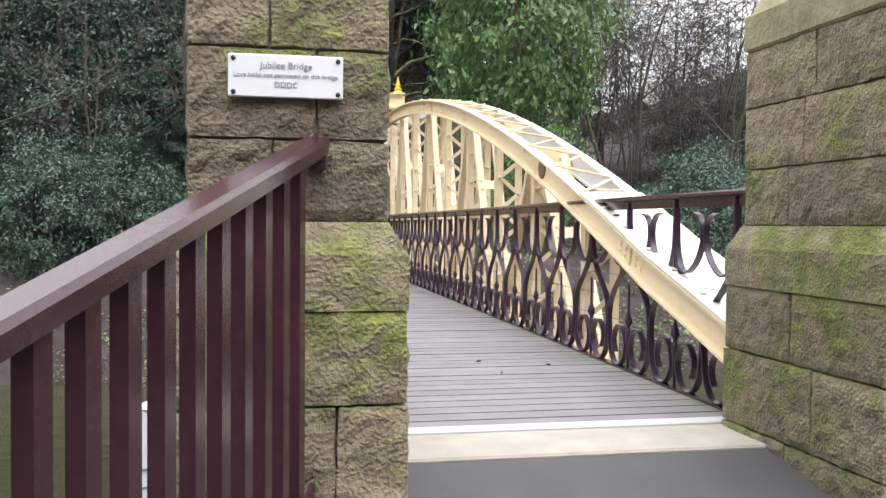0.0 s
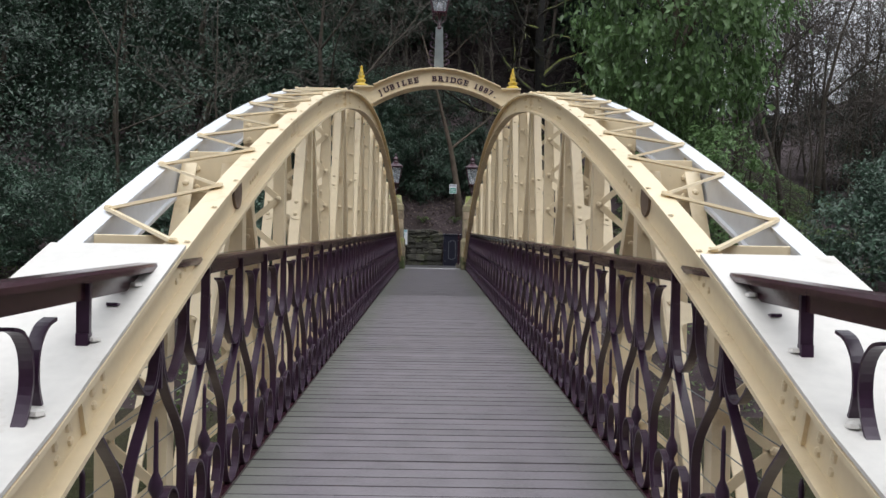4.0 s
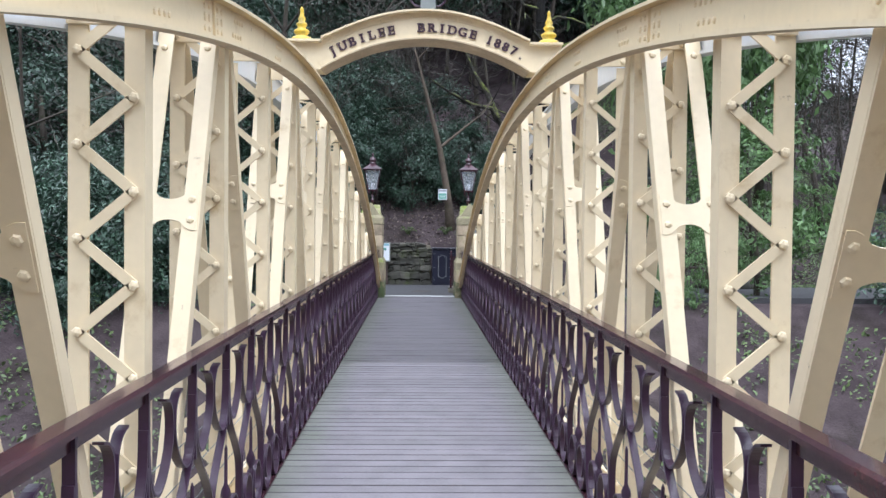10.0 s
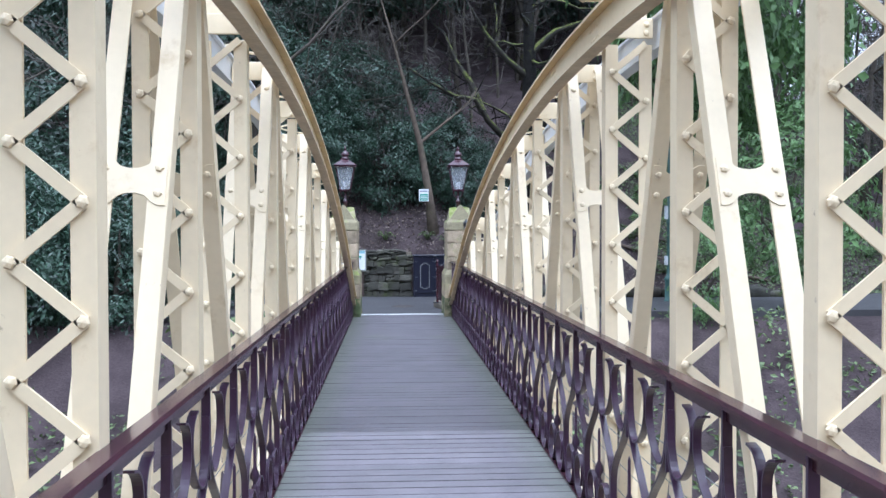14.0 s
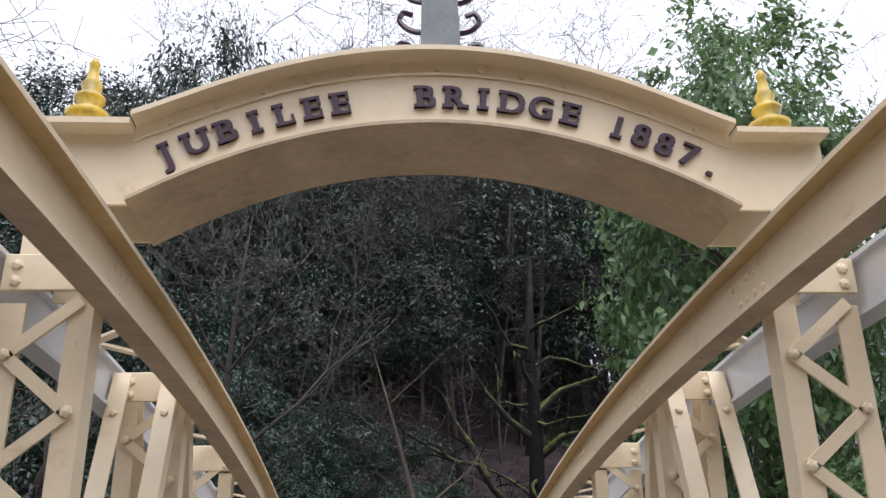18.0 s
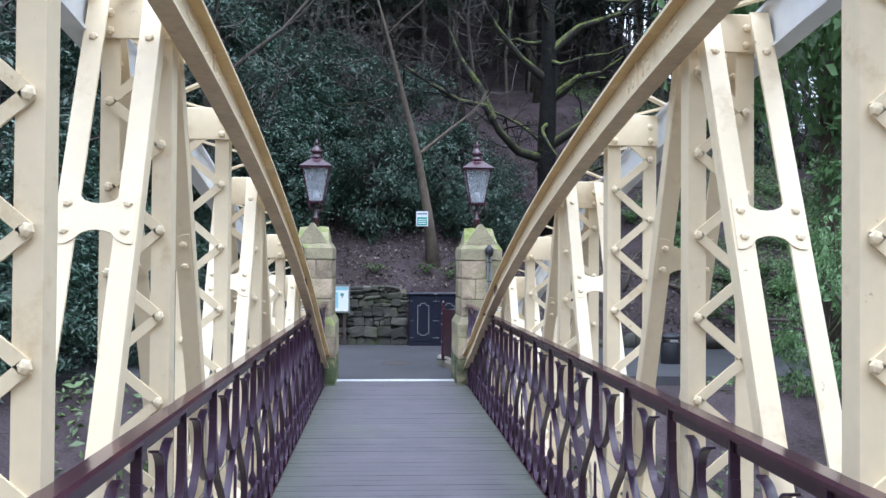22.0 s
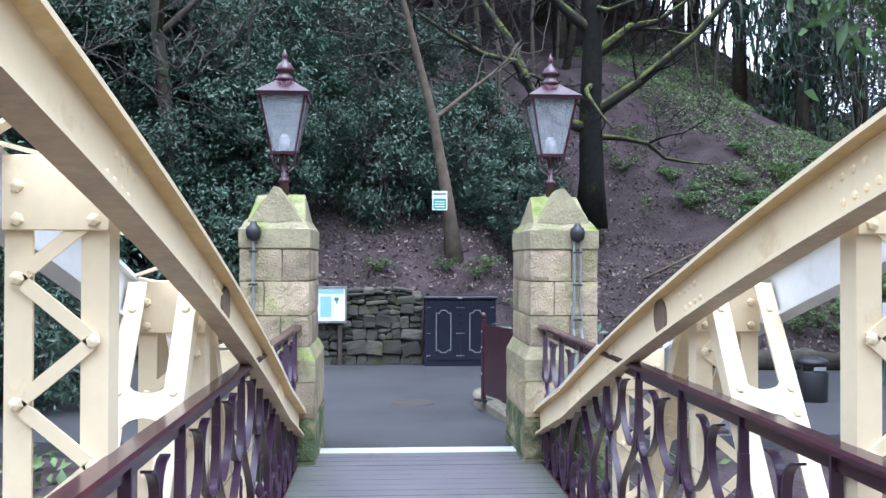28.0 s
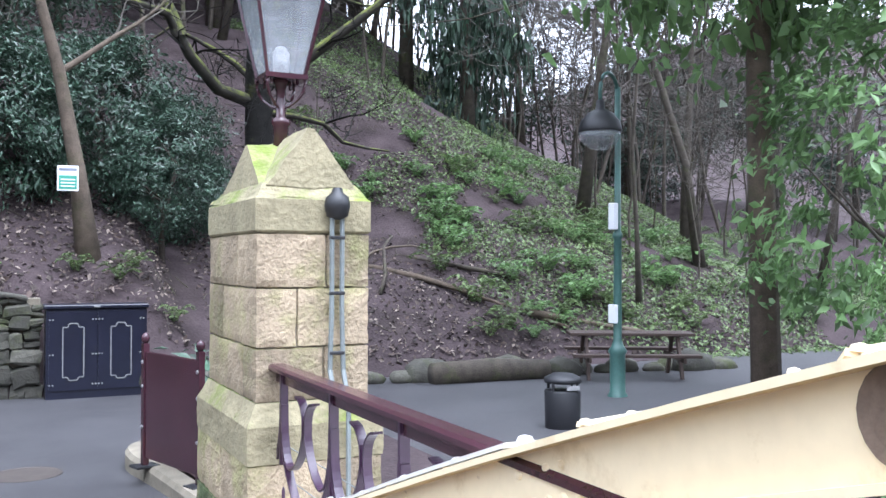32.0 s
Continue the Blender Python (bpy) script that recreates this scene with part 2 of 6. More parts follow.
RUBBLE = mat("dark_rubble_stone", (0.066, 0.062, 0.050), 0.92, var=0.45, scale=6, fine=34, bump=1.0, tint=(0.05, 0.058, 0.02), tint_scale=2.0, tint_cut=0.5, objvar=0.45)
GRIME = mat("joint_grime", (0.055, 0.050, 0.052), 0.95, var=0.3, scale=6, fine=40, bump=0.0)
PATINA = mat("brown_cast_iron", (0.150, 0.105, 0.075), 0.75, var=0.3, scale=9, fine=60, bump=0.2)
RUST = mat("worn_iron", (0.075, 0.062, 0.055), 0.6, metal=0.3, var=0.35, scale=8, fine=60, bump=0.3)
LITTER = mat("fallen_leaves", (0.15, 0.12, 0.10), 0.8, var=0.2, scale=3, fine=12, bump=0.0, island=0.6)
DARKLIT = mat("rotting_leaves", (0.055, 0.038, 0.032), 0.8, var=0.3, scale=3, fine=12, bump=0.0, island=0.7)
GOLD = mat("yellow_gold_paint", (0.62, 0.42, 0.03), 0.35, var=0.15, scale=14, fine=60, bump=0.05, tint=(0.27, 0.22, 0.055), tint_scale=11, tint_cut=0.50)
LETTER = mat("dark_purple_letter_paint", (0.05, 0.02, 0.035), 0.5, var=0.15, scale=20, fine=90, bump=0.03)
NAVY = mat("black_blue_enamel", (0.009, 0.010, 0.022), 0.30, var=0.25, scale=3, fine=40, bump=0.03, tint=(0.05, 0.045, 0.04), tint_scale=1.6, tint_cut=0.62)
PINLINE = mat("grey_lining_paint", (0.22, 0.22, 0.22), 0.5, var=0.1, scale=9, fine=40, bump=0.0)
WHITE = mat("white_enamel", (0.78, 0.79, 0.82), 0.4, var=0.05, scale=4, fine=40, bump=0.02)
BLACK = mat("black_plastic", (0.015, 0.015, 0.018), 0.5, var=0.2, scale=5, fine=60, bump=0.05)
LEAD = mat("grey_cable_pipe", (0.17, 0.19, 0.19), 0.5, var=0.2, scale=9, fine=60, bump=0.1)
GREENP = mat("green_enamel", (0.055, 0.12, 0.105), 0.4, var=0.25, scale=5, fine=50, bump=0.03)
SIGNG = mat("sign_green", (0.05, 0.33, 0.23), 0.5, var=0.08, scale=5, fine=50, bump=0.0)
INK = mat("grey_ink", (0.22, 0.24, 0.30), 0.6, var=0.05, bump=0.0)
SIGNB = mat("sign_pale_blue", (0.30, 0.52, 0.58), 0.5, var=0.08, bump=0.0)
BENCHW = mat("dark_bench_timber", (0.055, 0.035, 0.028), 0.75, var=0.35, scale=6, fine=60, bump=0.3)
WATER = bpy.data.materials.new("river_water")
WATER.use_nodes = True
wb = WATER.node_tree.nodes["Principled BSDF"]
wb.inputs["Base Color"].default_value, wb.inputs["Roughness"].default_value = (0.035, 0.034, 0.018, 1), 0.08
wnz = WATER.node_tree.nodes.new("ShaderNodeTexNoise")
wnz.inputs["Scale"].default_value, wnz.inputs["Detail"].default_value = 1.6, 5
wbp = WATER.node_tree.nodes.new("ShaderNodeBump")
wbp.inputs["Strength"].default_value, wbp.inputs["Distance"].default_value = 0.25, 0.15
WATER.node_tree.links.new(WATER.node_tree.nodes.new("ShaderNodeNewGeometry").outputs["Position"], wnz.inputs["Vector"])
WATER.node_tree.links.new(wnz.outputs["Fac"], wbp.inputs["Height"])
WATER.node_tree.links.new(wbp.outputs[0], wb.inputs["Normal"])
GLASS = bpy.data.materials.new("frosted_lantern_glass")
GLASS.use_nodes = True
gb = GLASS.node_tree.nodes["Principled BSDF"]
gb.inputs["Base Color"].default_value, gb.inputs["Roughness"].default_value = (0.40, 0.42, 0.45, 1), 0.18
gclear = GLASS.node_tree.nodes.new("ShaderNodeBsdfTransparent")
gmix = GLASS.node_tree.nodes.new("ShaderNodeMixShader")
gmix.inputs[0].default_value = 0.48
gnoise, gmap = GLASS.node_tree.nodes.new("ShaderNodeTexNoise"), GLASS.node_tree.nodes.new("ShaderNodeMapRange")
gnoise.inputs["Scale"].default_value, gnoise.inputs["Detail"].default_value = 5.0, 4
gmap.inputs["From Min"].default_value, gmap.inputs["From Max"].default_value = 0.35, 0.68
gmap.inputs["To Min"].default_value, gmap.inputs["To Max"].default_value = 0.24, 0.44
GLASS.node_tree.links.new(gnoise.outputs["Fac"], gmap.inputs["Value"])
GLASS.node_tree.links.new(gmap.outputs[0], gmix.inputs[0])
GLASS.node_tree.links.new(gclear.outputs[0], gmix.inputs[1])
GLASS.node_tree.links.new(gb.outputs[0], gmix.inputs[2])
GLASS.node_tree.links.new(gmix.outputs[0], GLASS.node_tree.nodes["Material Output"].inputs[0])


# ---- mesh tools ----
def finish(bm, name, material, smooth=False):
    me = bpy.data.meshes.new(name)
    bm.to_mesh(me)
    bm.free()
    me.materials.append(material)
    if smooth:
        for p in me.polygons:
            p.use_smooth = True
    return me


def part(name, bm, material, parent, label="", smooth=False):
    me = bm if isinstance(bm, bpy.types.Mesh) else finish(bm, name, material, smooth)
    ob = new(name, me)
    ob.parent = parent
    if label:
        tagged(ob, label)
    return ob


def thing(name, label, category, group="", kind="", at=(0, 0, 0), rz=0):
    ob = new(name)
    ob.empty_display_size = 0.1
    ob.matrix_world = pose(*at, 0, 0, rz)
    return tagged(ob, label, category, group, kind)


def single(name, bm, material, label, category, kind="", group="", smooth=False):
    return tagged(new(name, finish(bm, name, material, smooth)), label, category, group, kind)


def hexa(bm, pts):
    """A block from eight corners: four below, four above, each counter-clockwise."""
    v = [bm.verts.new(p) for p in pts]
    for f in ((3, 2, 1, 0), (4, 5, 6, 7), (0, 1, 5, 4), (1, 2, 6, 5), (2, 3, 7, 6), (3, 0, 4, 7)):
        bm.faces.new([v[i] for i in f])
    return v


def box(bm, x0, x1, y0, y1, z0, z1, top=0.0):
    """A block; top draws its upper face in on all sides."""
    t = top
    return hexa(bm, [(x0, y0, z0), (x1, y0, z0), (x1, y1, z0), (x0, y1, z0),
                     (x0 + t, y0 + t, z1), (x1 - t, y0 + t, z1), (x1 - t, y1 - t, z1), (x0 + t, y1 - t, z1)])


def slab(bm, x0, x1, y0, y1, z0, z1, c=0.006):
    """A block with chamfered edges all round."""
    fs = [(x0 + c, y0 + c, z0), (x1 - c, y0 + c, z0), (x1 - c, y1 - c, z0), (x0 + c, y1 - c, z0)]
    r1 = [(x0, y0, z0 + c), (x1, y0, z0 + c), (x1, y1, z0 + c), (x0, y1, z0 + c)]
    r2 = [(p[0], p[1], z1 - c) for p in r1]
    top = [(p[0], p[1], z1) for p in fs]
    rings = [[bm.verts.new(p) for p in r] for r in (fs, r1, r2, top)]
    bm.faces.new(rings[0][::-1])
    bm.faces.new(rings[3])
    for a, b in zip(rings, rings[1:]):
        for i in range(4):
            bm.faces.new((a[i], a[(i + 1) % 4], b[(i + 1) % 4], b[i]))


def rough_block(bm, x0, x1, y0, y1, z0, z1, cell=0.04, amp=0.014, seed=0.0, ease=0.003):
    """A rock-faced block: a fine skin whose faces bulge unevenly inside a narrow drafted margin."""
    nx, ny, nz = (max(3, int((b - a) / cell)) for a, b in ((x0, x1), (y0, y1), (z0, z1)))
    grid = {}

    def vert(i, j, k):
        if (i, j, k) not in grid:
            p = Vector((x0 + (x1 - x0) * i / nx, y0 + (y1 - y0) * j / ny, z0 + (z1 - z0) * k / nz))
            on = [0.0 if 0 < a < m else (-1.0 if a == 0 else 1.0) for a, m in ((i, nx), (j, ny), (k, nz))]
            if sum(map(abs, on)) > 1:
                p -= Vector(on) * ease
                p += noise.noise_vector(p * 17 + Vector((seed, 0, 0))) * 0.006
            else:
                q = p * 19 + Vector((seed, seed * 0.7, 0))
                p += Vector(on) * (amp * (0.35 + noise.noise(q) + 0.7 * noise.noise(q * 2.3)))
            grid[(i, j, k)] = bm.verts.new(p)
        return grid[(i, j, k)]

    for i in range(nx):
        for j in range(ny):
            bm.faces.new((vert(i, j + 1, 0), vert(i + 1, j + 1, 0), vert(i + 1, j, 0), vert(i, j, 0)))
            bm.faces.new((vert(i, j, nz), vert(i + 1, j, nz), vert(i + 1, j + 1, nz), vert(i, j + 1, nz)))
        for k in range(nz):
            bm.faces.new((vert(i, 0, k), vert(i + 1, 0, k), vert(i + 1, 0, k + 1), vert(i, 0, k + 1)))
            bm.faces.new((vert(i, ny, k + 1), vert(i + 1, ny, k + 1), vert(i + 1, ny, k), vert(i, ny, k)))
    for j in range(ny):
        for k in range(nz):
            bm.faces.new((vert(0, j, k + 1), vert(0, j + 1, k + 1), vert(0, j + 1, k), vert(0, j, k)))
            bm.faces.new((vert(nx, j, k), vert(nx, j + 1, k), vert(nx, j + 1, k + 1), vert(nx, j, k + 1)))


def bar(bm, p0, p1, w, t, side=(1, 0, 0)):
    """A flat bar from p0 to p1: w across along side, t thick."""
    p0, p1 = Vector(p0), Vector(p1)
    d = (p1 - p0).normalized()
    s = Vector(side)
    s = (s - d * s.dot(d)).normalized() * (w / 2)
    n = d.cross(s).normalized() * (t / 2)
    hexa(bm, [p0 - s - n, p0 + s - n, p0 + s + n, p0 - s + n, p1 - s - n, p1 + s - n, p1 + s + n, p1 - s + n])


def sweep(bm, pts, w, t):
    """A flat strip of width w (along x) and thickness t that follows points (y, z) in the plane x = 0."""
    P = [Vector((0, p[0], p[1])) for p in pts]
    rings = []
    for i, p in enumerate(P):
        d = (P[min(i + 1, len(P) - 1)] - P[max(i - 1, 0)]).normalized()
        n = Vector((0, -d.z, d.y)) * (t / 2)
        h = Vector((w / 2, 0, 0))
        rings.append([bm.verts.new(q) for q in (p - h - n, p + h - n, p + h + n, p - h + n)])
    for a, b in zip(rings, rings[1:]):
        for i in range(4):
            bm.faces.new((a[i], a[(i + 1) % 4], b[(i + 1) % 4], b[i]))
    bm.faces.new(rings[0][::-1])
    bm.faces.new(rings[-1])


def tube(bm, pts, radii, n=8, caps=True):
    P = [Vector(p) for p in pts]
    rings = []
    ref = Vector((0.31, 0.17, 0.93))
    for i, p in enumerate(P):
        d = (P[min(i + 1, len(P) - 1)] - P[max(i - 1, 0)]).normalized()
        a = d.cross(ref)
        if a.length < 0.1:
            a = d.cross(Vector((1, 0, 0)))
        a.normalize()
        b = d.cross(a)
        r = radii[i] if isinstance(radii, (list, tuple)) else radii
        rings.append([bm.verts.new(p + (a * math.cos(k * math.tau / n) + b * math.sin(k * math.tau / n)) * r) for k in range(n)])
    for a, b in zip(rings, rings[1:]):
        for k in range(n):
            bm.faces.new((a[k], a[(k + 1) % n], b[(k + 1) % n], b[k]))
    if caps:
        bm.faces.new(rings[0][::-1])
        bm.faces.new(rings[-1])


def lathe(bm, prof, n=12, c=(0, 0, 0), twist=0.0, flat=False):
    """A turned shape from (radius, height) pairs."""
    rings = [[bm.verts.new((c[0] + r * math.cos(twist + k * math.tau / n), c[1] + r * math.sin(twist + k * math.tau / n), c[2] + z)) for k in range(n)]
             for r, z in prof]
    for a, b in zip(rings, rings[1:]):
        for k in range(n):
            bm.faces.new((a[k], a[(k + 1) % n], b[(k + 1) % n], b[k]))
    bm.faces.new(rings[0][::-1])
    bm.faces.new(rings[-1])


def rivet(bm, p, axis, r=0.016):
    """A domed rivet head at p, its dome along axis."""
    a = Vector(axis).normalized()
    u = a.orthogonal().normalized()
    v = a.cross(u)
    p = Vector(p)
    rings = []
    for rr, h in ((1.0, 0.0), (0.8, 0.45)):
        rings.append([bm.verts.new(p + (u * math.cos(k * math.tau / 6) + v * math.sin(k * math.tau / 6)) * r * rr + a * r * h) for k in range(6)])
    tip = bm.verts.new(p + a * r * 0.68)
    for k in range(6):
        bm.faces.new((rings[0][k], rings[0][(k + 1) % 6], rings[1][(k + 1) % 6], rings[1][k]))
        bm.faces.new((rings[1][k], rings[1][(k + 1) % 6], tip))


# ---- plan of the bridge ----
YC = 13.0          # middle of the span, under the portal
PANEL = 1.2993       # spacing of the lattice frames
HALF = 13.2        # half length of the deck
RAIL_X = 0.985     # plane of the railing
WEB_X = 0.955      # inner face of the inner rib
IN_X, OUT_X = 1.047, 1.242  # centre lines of the inner and the outer legs


def deck_z(y):
    """The walking surface is level from end to end."""
    return 0.0


def rib_z(y):
    """Underside of the arched ribs."""
    u = abs(y - YC)
    return 2.697 - 0.01593 * u * u + 0.09 * max(0, u - 11.6) + (0.04 if y < YC else 0.008) * math.sin(math.pi * min(u, 12.7) / 12.7) + 0.03 * math.exp(-(u / 3.5) ** 2)


RIB_D = 0.19


def panel_y(k):
    """Panel points; the end panel of the far half is longer."""
    return YC + k * PANEL + (0.15 if k >= 6 else 0)


# ---- ground ----
def ground_z(x, y):
    """Banks, river bed, paths and the wooded hillside."""
    fence = -1.12 + 0.36 * min(0, y + 0.6)
    # near bank
    if y < 4:
        land = -0.10 + 0.16 * max(-6.0, min(0, y))
        d = y + 0.2 if x > fence else max(y + 0.2, (fence - x) * 1.2 - 0.1)
        near = land if d < 0 else land - 4.2 * min(1, d / 3.2) ** 0.8
    else:
        near = -4.26
    # far bank
    d = 25.6 - y
    if d > 0:
        far = -0.14 - 4.2 * min(1, d / 7.5)
    else:
        far = -0.14 - 0.022 * min(-d, 10)
        back = 35.2 + 0.02 * x
        if y > back:
            rise = 0.62 if x < 4 else max(0.20, 0.62 - 0.035 * max(0, x - 10.5))
            dd = y - back
            far += rise * dd + (0.12 + 1.0 * max(0, min(1, (2.6 - x) / 0.8))) * min(1, dd / 0.4)
            far += (noise.noise(Vector((x * 0.16, y * 0.16, 0))) * 1.1 + noise.noise(Vector((x * 0.6, y * 0.6, 3))) * 0.25) * min(1, dd / 5)
    z = max(near, far)
    if z < -0.5:
        z += noise.noise(Vector((x * 0.5, y * 0.5, 7))) * 0.25
    # the valley sides close the view
    side = max(0, abs(x) - 55)
    z += side * 0.4
    # unseen steep bank behind the start, added to cut low light from there
    if y < -12:
        z += min(26, (-12 - y) * 1.1)
    return z


def grid_lines(a, b, near_a, near_b, fine, coarse):
    out, v = [], a
    while v < b:
        out.append(v)
        v += fine if near_a <= v < near_b else coarse
    return out + [b]


gx = grid_lines(-110, 110, -14, 18, 0.55, 3.0)
gy = grid_lines(-90, 130, -9, 56, 0.55, 3.0)
gv = [(x, y, ground_z(x, y)) for y in gy for x in gx]
w = len(gx)
gf = [(j * w + i, j * w + i + 1, (j + 1) * w + i + 1, (j + 1) * w + i) for j in range(len(gy) - 1) for i in range(w - 1)]
me = bpy.data.meshes.new("ground")
me.from_pydata(gv, [], gf)
me.materials.append(SOIL)
for p in me.polygons:
    p.use_smooth = True
tagged(new("ground", me), "brown leaf-strewn soil of the river banks and wooded hillside", "ground", kind="structure")

bm = bmesh.new()
v = [bm.verts.new(p) for p in ((-110, -4, -3.1), (110, -4, -3.1), (110, 24, -3.1), (-110, 24, -3.1))]
bm.faces.new(v)
single("water", bm, WATER, "murky olive-brown river water under the bridge", "river", "structure")

# timber bed that carries the deck boards
bm = bmesh.new()
box(bm, -0.98, 0.98, 0.24, 26.19, -0.11, -0.045)
single("deck_bed", bm, WETBARK, "dark timber bed under the deck boards", "deck", "structure")

# near path, threshold and far path
bm = bmesh.new()
hexa(bm, [(-3.5, -7.5, -1.6), (6.0, -7.5, -1.6), (6.0, -0.22, -0.4), (-1.2, -0.22, -0.4),
          (-3.5, -7.5, -1.215), (6.0, -7.5, -1.215), (6.0, -0.22, -0.015), (-1.2, -0.22, -0.015)])
single("path_near", bm, ASPHALT, "grey worn asphalt path leading to the bridge", "path", "structure")
bm = bmesh.new()
slab(bm, -1.15, 1.15, -0.215, 0.195, -0.30, 0.0, 0.010)
single("threshold_slab", bm, CONCRETE, "pale sandy concrete threshold slab before the deck", "threshold", "structure")
bm = bmesh.new()
n = 26
xs = [-30 + i * 60 / n for i in range(n + 1)]
lo = [bm.verts.new((x, 26.33 if abs(x) < 1.5 else 26.9, -0.03)) for x in xs]
hi = [bm.verts.new((x, 35.15 + 0.02 * x - (0.0 if x < 3 else 0.2), -0.28)) for x in xs]
for i in range(n):
    bm.faces.new((lo[i], lo[i + 1], hi[i + 1], hi[i]))
ext = bmesh.ops.extrude_face_region(bm, geom=list(bm.faces))
for e in ext["geom"]:
    if isinstance(e, bmesh.types.BMVert):
        e.co.z -= 0.35
bmesh.ops.recalc_face_normals(bm, faces=list(bm.faces))
single("path_far", bm, ASPHALT, "damp dark grey asphalt riverside path", "path", "structure")
for nm, ya, yb, za in (("threshold_strip_near", 0.197, 0.30, 0.002), ("threshold_strip_far", 26.15, 26.32, 0.002)):
    bm = bmesh.new()
    slab(bm, -0.93, 0.93, ya, yb, za - 0.05, za + 0.008, 0.004)
    single(nm, bm, STEELS, "pale metal strip across the end of the deck", "threshold strip", "structure")


# ---- truss bridge ----
bridge = thing("truss_bridge", "cream-painted riveted bowstring footbridge with twin lattice arches", "footbridge")


def rib_mesh(x, sgn, inner):
    """An arched plate girder: web with a flange above and below; sgn +1 is the side x > 0."""
    bm = bmesh.new()
    ys = [YC - 12.68 + i * 25.36 / 72 for i in range(73)]
    i, o = (0.062, 0.034) if inner else (0.034, 0.055)
    sec = [(-i, RIB_D), (o, RIB_D), (o, RIB_D - 0.016), (0.008, RIB_D - 0.016), (0.008, 0.016), (o, 0.016),
           (o, 0), (-i * 0.85, 0), (-i * 0.85, 0.016), (-0.008, 0.016), (-0.008, RIB_D - 0.016), (-i, RIB_D - 0.016)]
    rings = []
    for y in ys:
        dz = (rib_z(y + 0.01) - rib_z(y - 0.01)) / 0.02
        ln = math.hypot(1, dz)
        ny, nz = -dz / ln, 1 / ln
        rings.append([bm.verts.new((x + a * sgn, y + h * ny, rib_z(y) + h * nz)) for a, h in sec])
    m = len(sec)
    for a, b in zip(rings, rings[1:]):
        for k in range(m):
            f = bm.faces.new((a[k], a[(k + 1) % m], b[(k + 1) % m], b[k]))
            # underside of the lower flange takes the browner cream
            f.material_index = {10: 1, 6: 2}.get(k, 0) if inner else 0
    bm.faces.new(rings[0][::-1])
    bm.faces.new(rings[-1])
    bmesh.ops.recalc_face_normals(bm, faces=list(bm.faces))
    return bm


def on_rib(y, h):
    dz = (rib_z(y + 0.01) - rib_z(y - 0.01)) / 0.02
    ln = math.hypot(1, dz)
    return y - h * dz / ln, rib_z(y) + h / ln


OUTER_JOINT = {-8: 0.75, 7: 1.07, 8: 0.75, -7: 1.07, -6: 1.235, -5: 1.25, -4: 1.907, -3: 1.925, -2: 1.945, -1: 1.94, 0: 2.60, 1: 2.588, 2: 2.21, 3: 1.93, 4: 1.891, 5: 1.57, 6: 1.235}
RIB_IN, RIB_OUT = WEB_X + 0.008, 1.315
